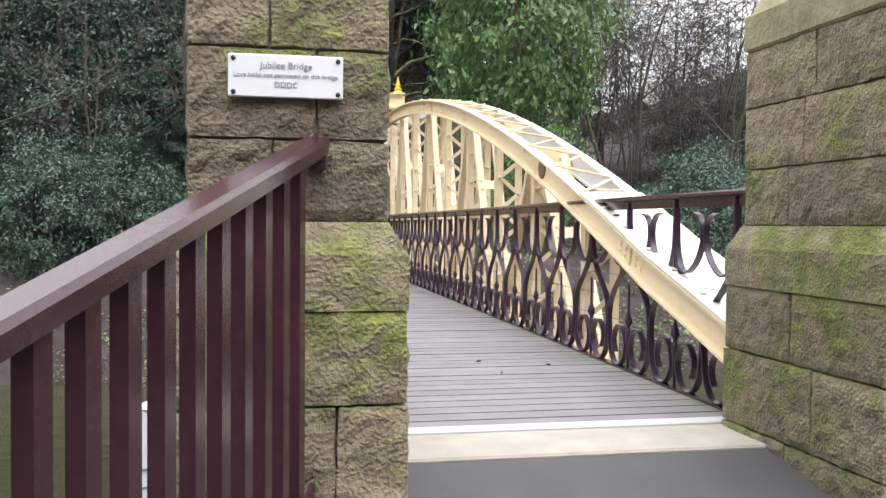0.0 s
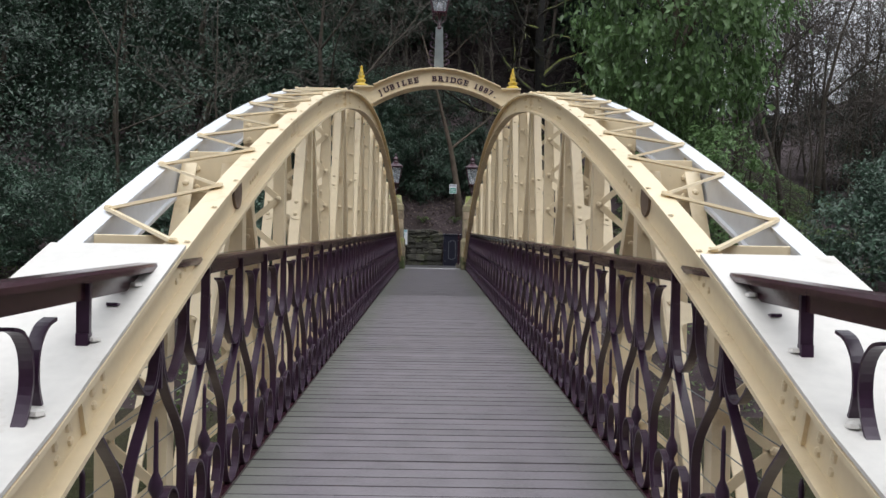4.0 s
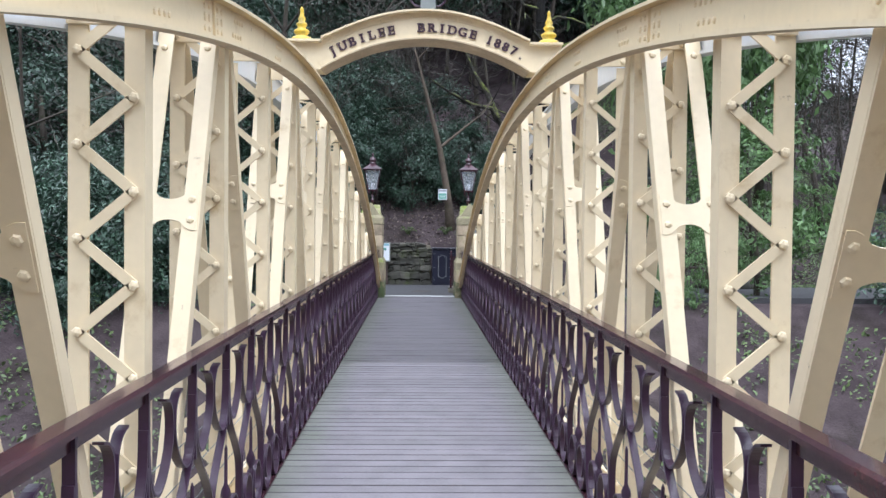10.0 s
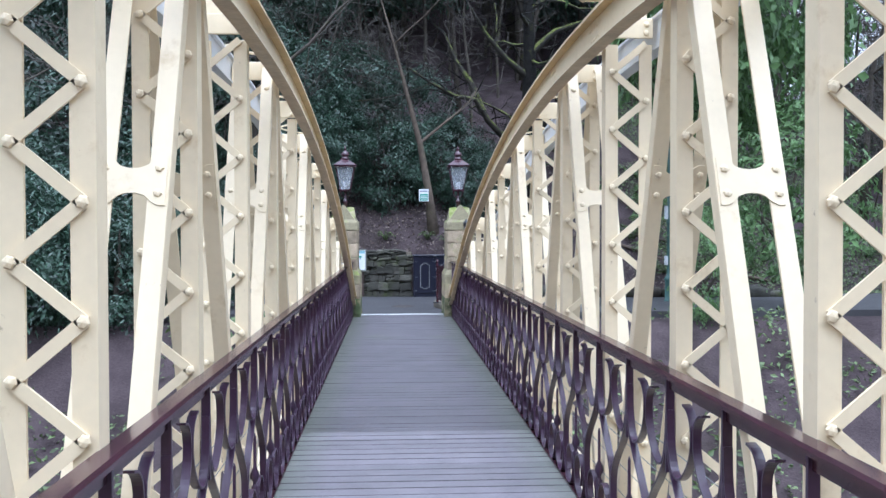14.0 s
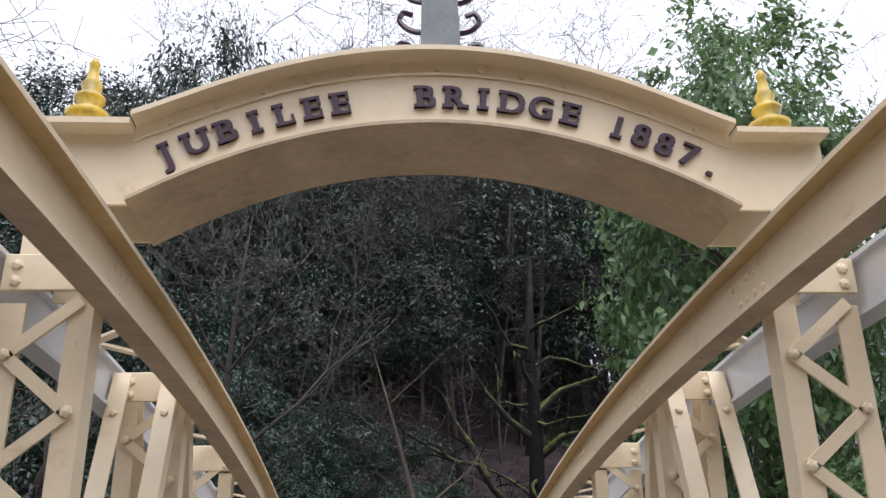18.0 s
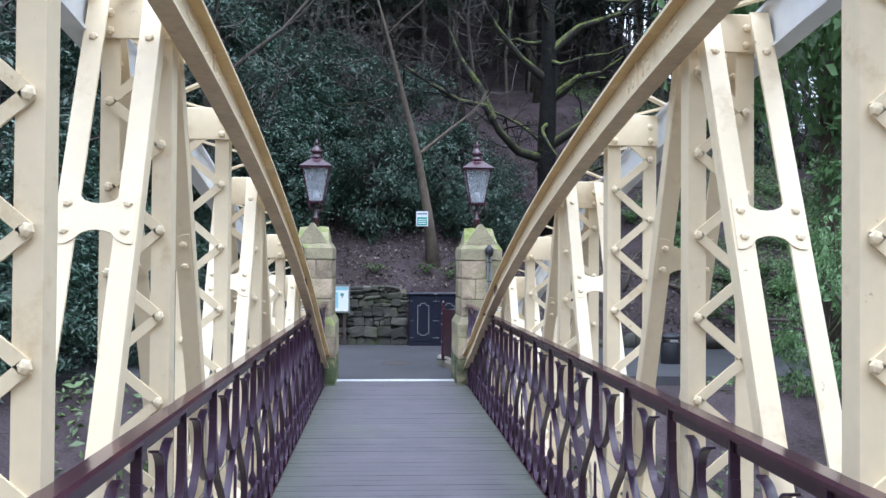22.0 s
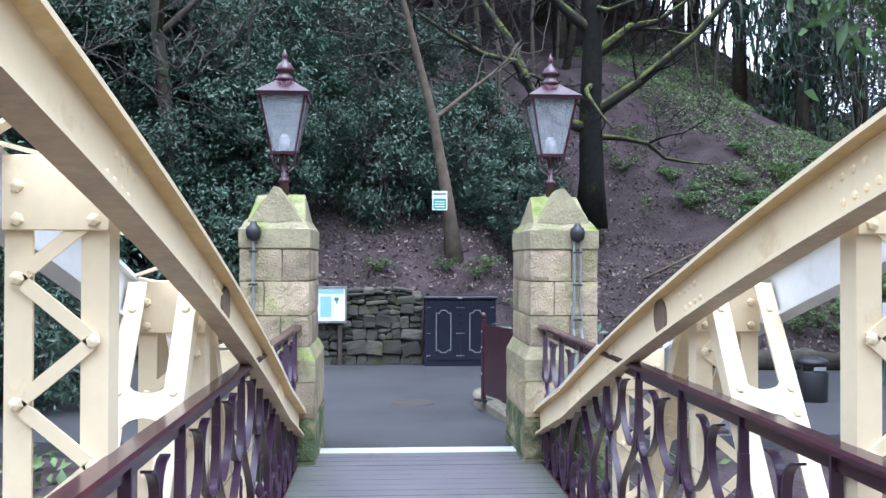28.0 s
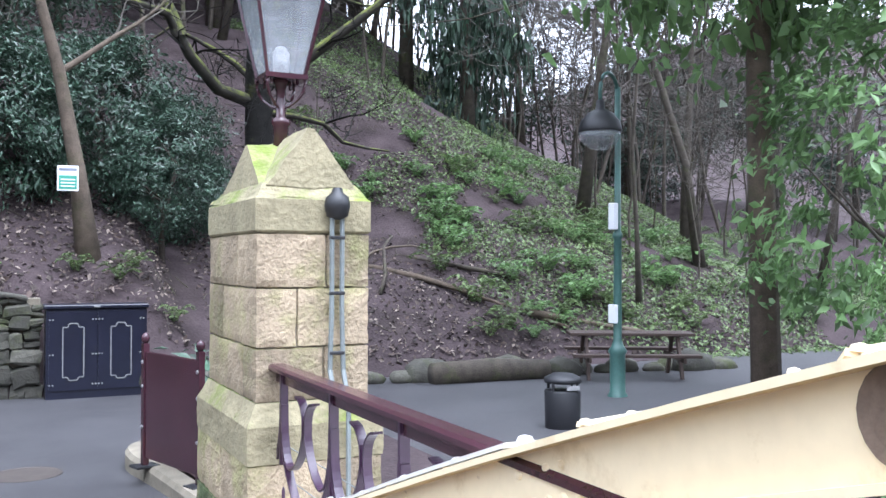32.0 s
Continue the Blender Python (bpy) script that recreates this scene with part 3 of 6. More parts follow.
for s in (-1, 1):
    arch = new("arch_truss")
    arch.parent = bridge
    tagged(arch, "riveted cream arch truss of twin ribs laced together")
    for x, nm in ((RIB_IN, "inner_rib"), (RIB_OUT, "outer_rib")):
        rib = part(nm, rib_mesh(s * x, s, nm == "inner_rib"), CREAM if nm == "inner_rib" else SKYLITP, arch)
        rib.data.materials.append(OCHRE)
        rib.data.materials.append(BROWNP)
    # zigzag lacing bars over the top flanges
    y, k = YC - 10.45, 0
    step = 0.345
    while y < YC + 10.3:
        a, b = (RIB_IN, RIB_OUT) if k % 2 == 0 else (RIB_OUT, RIB_IN)
        y0, z0 = on_rib(y, RIB_D + 0.008)
        y1, z1 = on_rib(y + step, RIB_D + 0.008)
        bm = bmesh.new()
        bar(bm, (s * a, y0, z0), (s * b, y1, z1), 0.042, 0.012, (0, 1, 0))
        rivet(bm, (s * a, y0, z0 + 0.006), (0, 0, 1), 0.018)
        part("lacing_bar", bm, CREAM, arch)
        y += step
        k += 1
    # cover plates over the two low ends
    for e in (-1, 1):
        bm = bmesh.new()
        ys = [YC + e * (10.5 + i * 0.35) for i in range(7)]
        for ya, yb in zip(ys, ys[1:]):
            (a0, c0), (a1, c1) = on_rib(ya, RIB_D + 0.004), on_rib(yb, RIB_D + 0.004)
            if e < 0:
                (a0, c0), (a1, c1) = (a1, c1), (a0, c0)
            hexa(bm, [(s * RIB_IN - 0.06, a0, c0), (s * RIB_OUT + 0.06, a0, c0), (s * RIB_OUT + 0.06, a1, c1), (s * RIB_IN - 0.06, a1, c1),
                      (s * RIB_IN - 0.06, a0, c0 + 0.012), (s * RIB_OUT + 0.06, a0, c0 + 0.012), (s * RIB_OUT + 0.06, a1, c1 + 0.012), (s * RIB_IN - 0.06, a1, c1 + 0.012)]
                 if s > 0 else
                 [(s * RIB_OUT - 0.06, a0, c0), (s * RIB_IN + 0.06, a0, c0), (s * RIB_IN + 0.06, a1, c1), (s * RIB_OUT - 0.06, a1, c1),
                  (s * RIB_OUT - 0.06, a0, c0 + 0.012), (s * RIB_IN + 0.06, a0, c0 + 0.012), (s * RIB_IN + 0.06, a1, c1 + 0.012), (s * RIB_OUT - 0.06, a1, c1 + 0.012)])
            for x in (RIB_IN, RIB_OUT):
                rivet(bm, (s * x, a0, c0 + 0.012), (0, 0, 1), 0.022)
        part("cover_plate", bm, PLATEP, arch)
    # rivets of the inner rib, splice plates and round boss
    bm = bmesh.new()
    for i in range(64):
        y = YC - 12.4 + i * 24.8 / 63
        for h in (RIB_D + 0.0,):
            yy, zz = on_rib(y, h)
            rivet(bm, (s * (RIB_IN - 0.045), yy, zz), (0, 0, 1), 0.013)
    for y in [YC + k * PANEL for k in range(-8, 9)]:
        for dy in (-0.09, -0.03, 0.03, 0.09):
            for h in (0.06, RIB_D - 0.06):
                yy, zz = on_rib(y + dy + (0.05 if h > 0.1 else 0), h)
                rivet(bm, (s * WEB_X, yy, zz), (-s, 0, 0), 0.014)
    tagged(part("rib_rivets", bm, CREAM, arch, "rows of domed rivet heads"), kind="stuff")
    for y in (YC - 11.35, YC - 4.4, YC + 4.4, YC + 11.35):
        bm = bmesh.new()
        (ya, za), (yb, zb) = on_rib(y, 0.02), on_rib(y, RIB_D - 0.02)
        bar(bm, (s * (WEB_X - 0.006), ya, za), (s * (WEB_X - 0.006), yb, zb), 0.02, 0.012, (0, 1, 0))
        for dy in (-0.16, -0.08, 0.08, 0.16):
            for h in (0.05, 0.10, RIB_D - 0.10, RIB_D - 0.05):
                yy, zz = on_rib(y + dy, h)
                rivet(bm, (s * WEB_X, yy, zz), (-s, 0, 0), 0.015)
        tagged(part("splice_rivets", bm, CREAM, arch), kind="stuff")
    for e in (-1, 1):
        yy, zz = on_rib(YC + e * (9.3 if e > 0 and s < 0 else 9.5), RIB_D * 0.52)
        bm = bmesh.new()
        lathe(bm, [(0.082, 0), (0.082, 0.010), (0.080, 0.013), (0.06, 0.010), (0.02, 0.011)], 20)
        bmesh.ops.transform(bm, matrix=pose(s * WEB_X, yy, zz, 0, -90 * s, 0), verts=list(bm.verts))
        part("round_plate", bm, PATINA, arch, "rusty round cast plate on the rib")

    # lattice frames, one at each panel point
    for k in range(-8, 9):
        y = panel_y(k)
        top = rib_z(y) + 0.03
        base = -0.25
        if top - base < 0.5:
            continue
        fr = new("lattice_frame")
        fr.parent = arch
        for x, nm in ((IN_X, "inner_leg"), (OUT_X, "outer_leg")):
            bm = bmesh.new()
            o = 1 if nm == "inner_leg" else -1
            box(bm, s * x - 0.036, s * x + 0.036, y - 0.006, y + 0.006, base, top)
            fx = s * (x - 0.036 * o)
            box(bm, min(fx, fx + 0.010 * s * o), max(fx, fx + 0.010 * s * o), y + 0.006, y + 0.085, base, top)
            part(nm, bm, CREAM, fr)
        # zigzag bars; the height of one outer joint sets the phase of each frame
        pitch = 0.1635
        z = OUTER_JOINT[k] + (pitch if (k == 0 and s > 0) else 0) - 14 * pitch
        j = 0
        while z + pitch < rib_z(y) + 0.12:
            if z > base + 0.05:
                xa, xb = (OUT_X, IN_X) if j % 2 == 0 else (IN_X, OUT_X)
                bm = bmesh.new()
                bar(bm, (s * xa, y - 0.012, z), (s * xb, y - 0.012, z + pitch), 0.038, 0.011, (0, 0, 1))
                rivet(bm, (s * xa, y - 0.018, z), (0, -1, 0), 0.020)
                part("lattice_bar", bm, CREAM, fr)
            z += pitch
            j += 1
        # tie plate at the head of the frame, riveted to both legs
        bm = bmesh.new()
        zb, zc = rib_z(y) + 0.065 - 0.013 * abs(k), rib_z(y) + RIB_D * math.hypot(1, rib_z(y + 0.5) - rib_z(y - 0.5)) - 0.012
        slab(bm, s * (IN_X + OUT_X) / 2 - 0.135, s * (IN_X + OUT_X) / 2 + 0.135, y - 0.022, y - 0.007, zb, zc, 0.003)
        for x in (IN_X, OUT_X):
            for dz in (0.028, 0.028 + 0.45 * (zc - zb)):
                rivet(bm, (s * x, y - 0.022, zb + dz), (0, -1, 0), 0.019)
        part("tie_plate", bm, CREAM, fr)

    # paired diagonals with their H-shaped spacer plates
    for k in range(-8, 8):
        lo_k, hi_k = (k, k + 1) if k % 2 == 0 else (k + 1, k)
        y0, y1 = panel_y(lo_k), panel_y(hi_k)
        sg = 1 if y1 > y0 else -1
        y0, y1 = y0 + 0.10 * sg, y1 - 0.10 * sg
        z0, z1 = deck_z(y0) - 0.2, rib_z(y1) + 0.15
        if z1 - z0 < 0.8:
            continue
        dg = new("diagonal_pair")
        dg.parent = arch
        for x in (IN_X + 0.01, OUT_X + 0.015):
            bm = bmesh.new()
            bar(bm, (s * x, y0, z0), (s * x, y1, z1), 0.074, 0.011, (1, 0, 0))
            d = Vector((0, y1 - y0, z1 - z0)).normalized()
            nrm = Vector((0, d.z, -d.y)) * (1 if d.y < 0 else 1)
            off = nrm * 0.035
            ex = s * (x + (0.033 if x > 1.15 else -0.033))
            bar(bm, Vector((ex, y0, z0)) + off, Vector((ex, y1, z1)) + off, 0.010, 0.06, (1, 0, 0))
            for f in (0.06, 0.94):
                p = Vector((s * x, y0, z0)).lerp(Vector((s * x, y1, z1)), f)
                rivet(bm, p - nrm * 0.006, -nrm, 0.018)
            part("diagonal_bar", bm, CREAM, dg)
        # the spacer plate: straight ends, hollowed above and below
        zt = 0.70 * rib_z((y0 + y1) / 2) + 0.01
        f = (zt - z0) / (z1 - z0)
        mid = Vector((0, y0, z0)).lerp(Vector((0, y1, z1)), f)
        d = Vector((0, y1 - y0, z1 - z0)).normalized()
        nrm = Vector((0, d.z, -d.y))
        bm = bmesh.new()
        xc, hw = s * (IN_X + 0.015 + OUT_X) / 2, (OUT_X - IN_X - 0.02) / 2 + 0.036
        cols = []
        for i in range(11):
            u = -1 + i / 5
            inner = max(0, 1 - (abs(u) / 0.62) ** 2) ** 0.5
            h = 0.098 - 0.050 * inner
            cols.append([bm.verts.new(Vector((xc + u * hw, 0, 0)) + mid + d * hh + nrm * tt)
                         for hh, tt in ((-h, -0.0105), (h, -0.0105), (h, -0.0045), (-h, -0.0045))])
        for a, b in zip(cols, cols[1:]):
            for q in range(4):
                bm.faces.new((a[q], a[(q + 1) % 4], b[(q + 1) % 4], b[q]))
        bm.faces.new(cols[0])
        bm.faces.new(cols[-1][::-1])
        bmesh.ops.recalc_face_normals(bm, faces=list(bm.faces))
        for x in (IN_X + 0.01, OUT_X + 0.015):
            for h in (-0.05, 0.05):
                rivet(bm, Vector((s * x, 0, 0)) + mid + d * h - nrm * 0.0105, -nrm, 0.018)
                rivet(bm, Vector((s * x, 0, 0)) + mid + d * h + nrm * 0.006, nrm, 0.018)
        part("spacer_plate", bm, CREAM, dg)
    # bottom chord beside the deck
    for x in (IN_X, OUT_X):
        bm = bmesh.new()
        box(bm, s * x - 0.09, s * x + 0.09, YC - 12.9, YC + 12.9, -0.38, -0.12)
        part("bottom_chord", bm, CREAM, arch)

# portal arch with its lettering
portal = new("portal_arch")
portal.parent = bridge
tagged(portal, "cream portal arch lettered with the bridge name and year")
PW, PZ, RISE, PD, PY = 0.957, 3.09, 0.285, 0.235, 0.30


def portal_z(x):
    u = abs(x) / PW
    return PZ + RISE * (1 - u * u)


def strip_x(bm, f0, f1, y0, y1, xa=-PW, xb=PW, n=36):
    rings = []
    for i in range(n + 1):
        x = xa + (xb - xa) * i / n
        rings.append([bm.verts.new(p) for p in ((x, y0, f0(x)), (x, y1, f0(x)), (x, y1, f1(x)), (x, y0, f1(x)))])
    for a, b in zip(rings, rings[1:]):
        for q in range(4):
            bm.faces.new((a[q], a[(q + 1) % 4], b[(q + 1) % 4], b[q]))
    bm.faces.new(rings[0])
    bm.faces.new(rings[-1][::-1])
    bmesh.ops.recalc_face_normals(bm, faces=list(bm.faces))


def top_z(x):
    """The upper edge follows the arch and flares out level at both ends."""
    arch_top = portal_z(min(abs(x), PW)) + PD
    return 3.30 + 0.05 * math.log(1 + math.exp((arch_top - 3.30) / 0.05))


for yy in (YC, YC + PY):
    bm = bmesh.new()
    strip_x(bm, portal_z, top_z, yy, yy + 0.014)
    part("portal_plate", bm, CREAM, portal)
# the soffit is a darker, browner cream than the plates
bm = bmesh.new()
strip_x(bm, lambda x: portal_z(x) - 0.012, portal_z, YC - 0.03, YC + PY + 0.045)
part("portal_soffit", bm, BROWNP, portal)
bm = bmesh.new()
strip_x(bm, lambda x: top_z(x), lambda x: top_z(x) + 0.018, YC - 0.075, YC + PY + 0.09)
for i in range(15):
    x = -0.85 + i * 1.7 / 14
    rivet(bm, (x, YC - 0.03, top_z(x) + 0.018), (0, 0, 1), 0.018)
part("portal_flange", bm, CREAM, portal)
bm = bmesh.new()
strip_x(bm, lambda x: portal_z(x) + 0.001, lambda x: portal_z(x) + 0.018, YC - 0.012, YC)
part("portal_bead", bm, CREAM, portal)
bm = bmesh.new()
strip_x(bm, lambda x: top_z(x) - 0.055, lambda x: top_z(x) - 0.045, YC - 0.008, YC)
for i in range(13):
    x = -0.85 + i * 1.7 / 12
    rivet(bm, (x, YC, top_z(x) - 0.028), (0, -1, 0), 0.013)
part("portal_bead", bm, CREAM, portal)


def letters(text, size, material, depth=0.0):
    cu = bpy.data.curves.new("text", 'FONT')
    cu.body, cu.size, cu.extrude = text, size, depth
    cu.align_x, cu.align_y = 'CENTER', 'BOTTOM_BASELINE'
    ob = new("text_source", cu)
    bpy.context.view_layer.update()
    me2 = bpy.data.meshes.new_from_object(ob.evaluated_get(bpy.context.evaluated_depsgraph_get()))
    bpy.data.objects.remove(ob)
    me2.materials.clear()
    me2.materials.append(material)
    return me2


def slab_letter(ch):
    """One raised capital: the built-in letter thickened, with slab serifs on its stems."""
    src = letters(ch, 0.116, LETTER, 0.006)
    bm = bmesh.new()
    for k, dx in enumerate((-0.0045, 0.0045, 0.0)):
        first = len(bm.verts)
        bm.from_mesh(src)
        bm.verts.ensure_lookup_table()
        for v2 in bm.verts[first:]:
            v2.co.x += dx
            v2.co.z += 0.0006 * k
    xs, ys = [v2.co.x for v2 in bm.verts], [v2.co.y for v2 in bm.verts]
    x0, x1, h = min(xs), max(xs), max(ys)
    st = 0.020
    marks = {"B": "lL", "D": "lL", "E": "lL", "L": "lLr", "R": "lLR", "U": "lr", "J": "r", "I": "cC", "1": "C", "7": ""}.get(ch, "")
    for mk in marks:
        xc = {"l": x0 + st / 2, "r": x1 - st / 2, "c": (x0 + x1) / 2}[mk.lower()]
        if ch == "L" and mk == "r":
            box(bm, x1 - 0.010, x1, 0, 0.032, -0.006, 0.0085)
            continue
        yb = 0.0 if mk.isupper() else h - 0.011
        xw = 0.019
        box(bm, xc - xw, xc + xw, yb, yb + 0.011, -0.006, 0.0088)
    if ch == "E":
        for yb in (0.0, h - 0.030):
            box(bm, x1 - 0.009, x1 + 0.001, yb, yb + 0.030, -0.006, 0.0085)
    return finish(bm, "letter", LETTER)


glyphs = {}
line = [("JUBILEE", -0.835, -0.31), ("BRIDGE", -0.04, 0.425), ("1887.", 0.575, 0.868)]
for word, xa, xb in line:
    for i, ch in enumerate(word):
        x = xa + (xb - xa) * i / (len(word) - 1)
        if ch not in glyphs:
            glyphs[ch] = slab_letter(ch)
        ob = part("letter", glyphs[ch], LETTER, portal)
        slope = math.atan2(portal_z(x + 0.01) - portal_z(x - 0.01), 0.02)
        ob.matrix_world = pose(x, YC - 0.007, portal_z(x) + 0.055, 90, -math.degrees(slope), 0)

# gilt finials
fin = None
for s in (-1, 1):
    bm = bmesh.new()
    lathe(bm, [(0.07, 0), (0.075, 0.02), (0.06, 0.04), (0.035, 0.05), (0.05, 0.07), (0.052, 0.085), (0.024, 0.105), (0.036, 0.125), (0.036, 0.135),
               (0.020, 0.15), (0.026, 0.17), (0.015, 0.19), (0.011, 0.225), (0.014, 0.235), (0.004, 0.255)], 12)
    bmesh.ops.transform(bm, matrix=Matrix.Translation((s * 1.15, YC + 0.10, 3.335)) @ Matrix.Diagonal((1.4, 1.4, 1.3, 1)), verts=list(bm.verts))
    part("finial", bm, GOLD, portal, "yellow gilt turned finial", True)



# the portal's ends run out level over the ribs and stand on them
for s in (-1, 1):
    a, b = sorted((s * 0.957, s * 1.26))
    bm = bmesh.new()
    box(bm, a, b, YC - 0.075, YC + PY + 0.09, 3.32, 3.34)
    part("portal_shelf", bm, CREAM, portal)
    for yy in (YC, YC + PY):
        bm = bmesh.new()
        box(bm, a, b, yy, yy + 0.014, PZ - 0.012, 3.32)
        c, d = sorted((s * 1.06, s * 1.25))
        box(bm, c, d, yy, yy + 0.014, 2.86, PZ - 0.012)
        part("portal_end", bm, CREAM, portal)
# ---- railings ----
BAY = 0.665
RAIL_H = 1.085


def arc(c, r, a0, a1, n=8, ry=None):
    return [(c[0] + r * math.cos(radians(a0 + (a1 - a0) * i / n)), c[1] + (ry or r) * math.sin(radians(a0 + (a1 - a0) * i / n))) for i in range(n + 1)]


def smooth(pts, n=4):
    """Catmull-Rom through (y, z) points."""
    out = []
    P = [pts[0]] + list(pts) + [pts[-1]]
    for i in range(1, len(P) - 2):
        a, b, c, d = (Vector(p) for p in P[i - 1:i + 3])
        for k in range(n):
            t = k / n
            out.append(tuple(0.5 * ((2 * b) + (c - a) * t + (2 * a - 5 * b + 4 * c - d) * t * t + (3 * b - a - 3 * c + d) * t ** 3)))
    return out + [tuple(pts[-1])]


def strap(pts, w=0.034, t=0.009, n=4):
    bm = bmesh.new()
    sweep(bm, smooth(pts, n), w, t)
    return finish(bm, "strap", PLUM)


B = BAY
post_me = strap([(0, RAIL_H - 0.02), (0, 0.95), (0, 0.84), (0, 0.66)], 0.036, 0.016, 1)
horn_me = {}
bow_me = {}
for q in (1, -1):
    # a strap that leaves the post, turns up in a U and ends in a curled horn
    horn_me[q] = strap([(0.010 * q, 0.93), (0.020 * q, 0.80), (0.065 * q, 0.695), (0.135 * q, 0.665), (0.215 * q, 0.700), (0.280 * q, 0.765),
                        (0.316 * q, 0.845), (0.310 * q, 0.925), (0.268 * q, 0.975), (0.215 * q, 0.990)])
    # the long bow below: out from the post to its neighbour, then down into a bottom scroll
    bow_me[q] = strap([(0.012 * q, 0.80), (0.030 * q, 0.715), (0.115 * q, 0.61), (0.225 * q, 0.51), (0.300 * q, 0.42), (0.323 * q, 0.33), (0.318 * q, 0.22), (0.288 * q, 0.10),
                       (0.230 * q, 0.03), (0.150 * q, 0.016), (0.075 * q, 0.055), (0.035 * q, 0.145), (0.070 * q, 0.240), (0.145 * q, 0.275), (0.215 * q, 0.235), (0.238 * q, 0.16), (0.205 * q, 0.095)], 0.036)
bm = bmesh.new()
lathe(bm, [(0.003, 0.56), (0.008, 0.54), (0.009, 0.37), (0.024, 0.335), (0.027, 0.31), (0.012, 0.28), (0.012, 0.265), (0.020, 0.255), (0.020, 0.235), (0.008, 0.015)][::-1], 7)
spike_me = finish(bm, "spike", PLUM, True)
for s in (-1, 1):
    rail = thing("railing", "maroon wrought-iron bridge railing with scrolled straps", "railing")
    bm = bmesh.new()
    ys = [YC - 12.85 + i * 25.7 / 60 for i in range(61)]
    sec = [(-0.042, -0.012), (0.042, -0.012), (0.042, 0.004), (0.030, 0.014), (-0.030, 0.014), (-0.042, 0.004)]
    rings = [[bm.verts.new((s * RAIL_X + a, y, deck_z(y) + RAIL_H + h)) for a, h in sec] for y in ys]
    for a, b in zip(rings, rings[1:]):
        for k in range(6):
            bm.faces.new((a[k], a[(k + 1) % 6], b[(k + 1) % 6], b[k]))
    bm.faces.new(rings[0])
    bm.faces.new(rings[-1][::-1])
    bmesh.ops.recalc_face_normals(bm, faces=list(bm.faces))
    part("handrail", bm, MAROON, rail)
    for nm, z0, z1, hw in (("rail_web", RAIL_H - 0.065, RAIL_H - 0.012, 0.006), ("bottom_rail", 0.0, 0.014, 0.024)):
        bm = bmesh.new()
        rings = [[bm.verts.new((s * RAIL_X + a, y, deck_z(y) + z)) for a, z in ((-hw, z0), (hw, z0), (hw, z1), (-hw, z1))] for y in ys]
        for a, b in zip(rings, rings[1:]):
            for k in range(4):
                bm.faces.new((a[k], a[(k + 1) % 4], b[(k + 1) % 4], b[k]))
        bm.faces.new(rings[0])
        bm.faces.new(rings[-1][::-1])
        bmesh.ops.recalc_face_normals(bm, faces=list(bm.faces))
        part(nm, bm, MAROON, rail)
    for i in range(5):
        bm = bmesh.new()
        tube(bm, [(s * (RAIL_X + 0.022), y, deck_z(y) + 0.16 + 0.145 * i + random.uniform(-0.006, 0.006)) for y in ys[::2]], 0.0022, 4)
        part("safety_wire", bm, LEAD, rail, "thin steel wire")
    nb = 38
    for k in range(nb + 1):
        y = YC - nb * BAY / 2 + k * BAY + 0.025
        at = Matrix.Translation((s * RAIL_X, y, deck_z(y)))
        for nm, me2 in (("post", post_me), ("horn_strap", horn_me[1]), ("horn_strap", horn_me[-1]), ("bow_strap", bow_me[1]), ("bow_strap", bow_me[-1]), ("spike", spike_me)):
            ob = part(nm, me2, MAROON, rail)
            ob.matrix_world = at


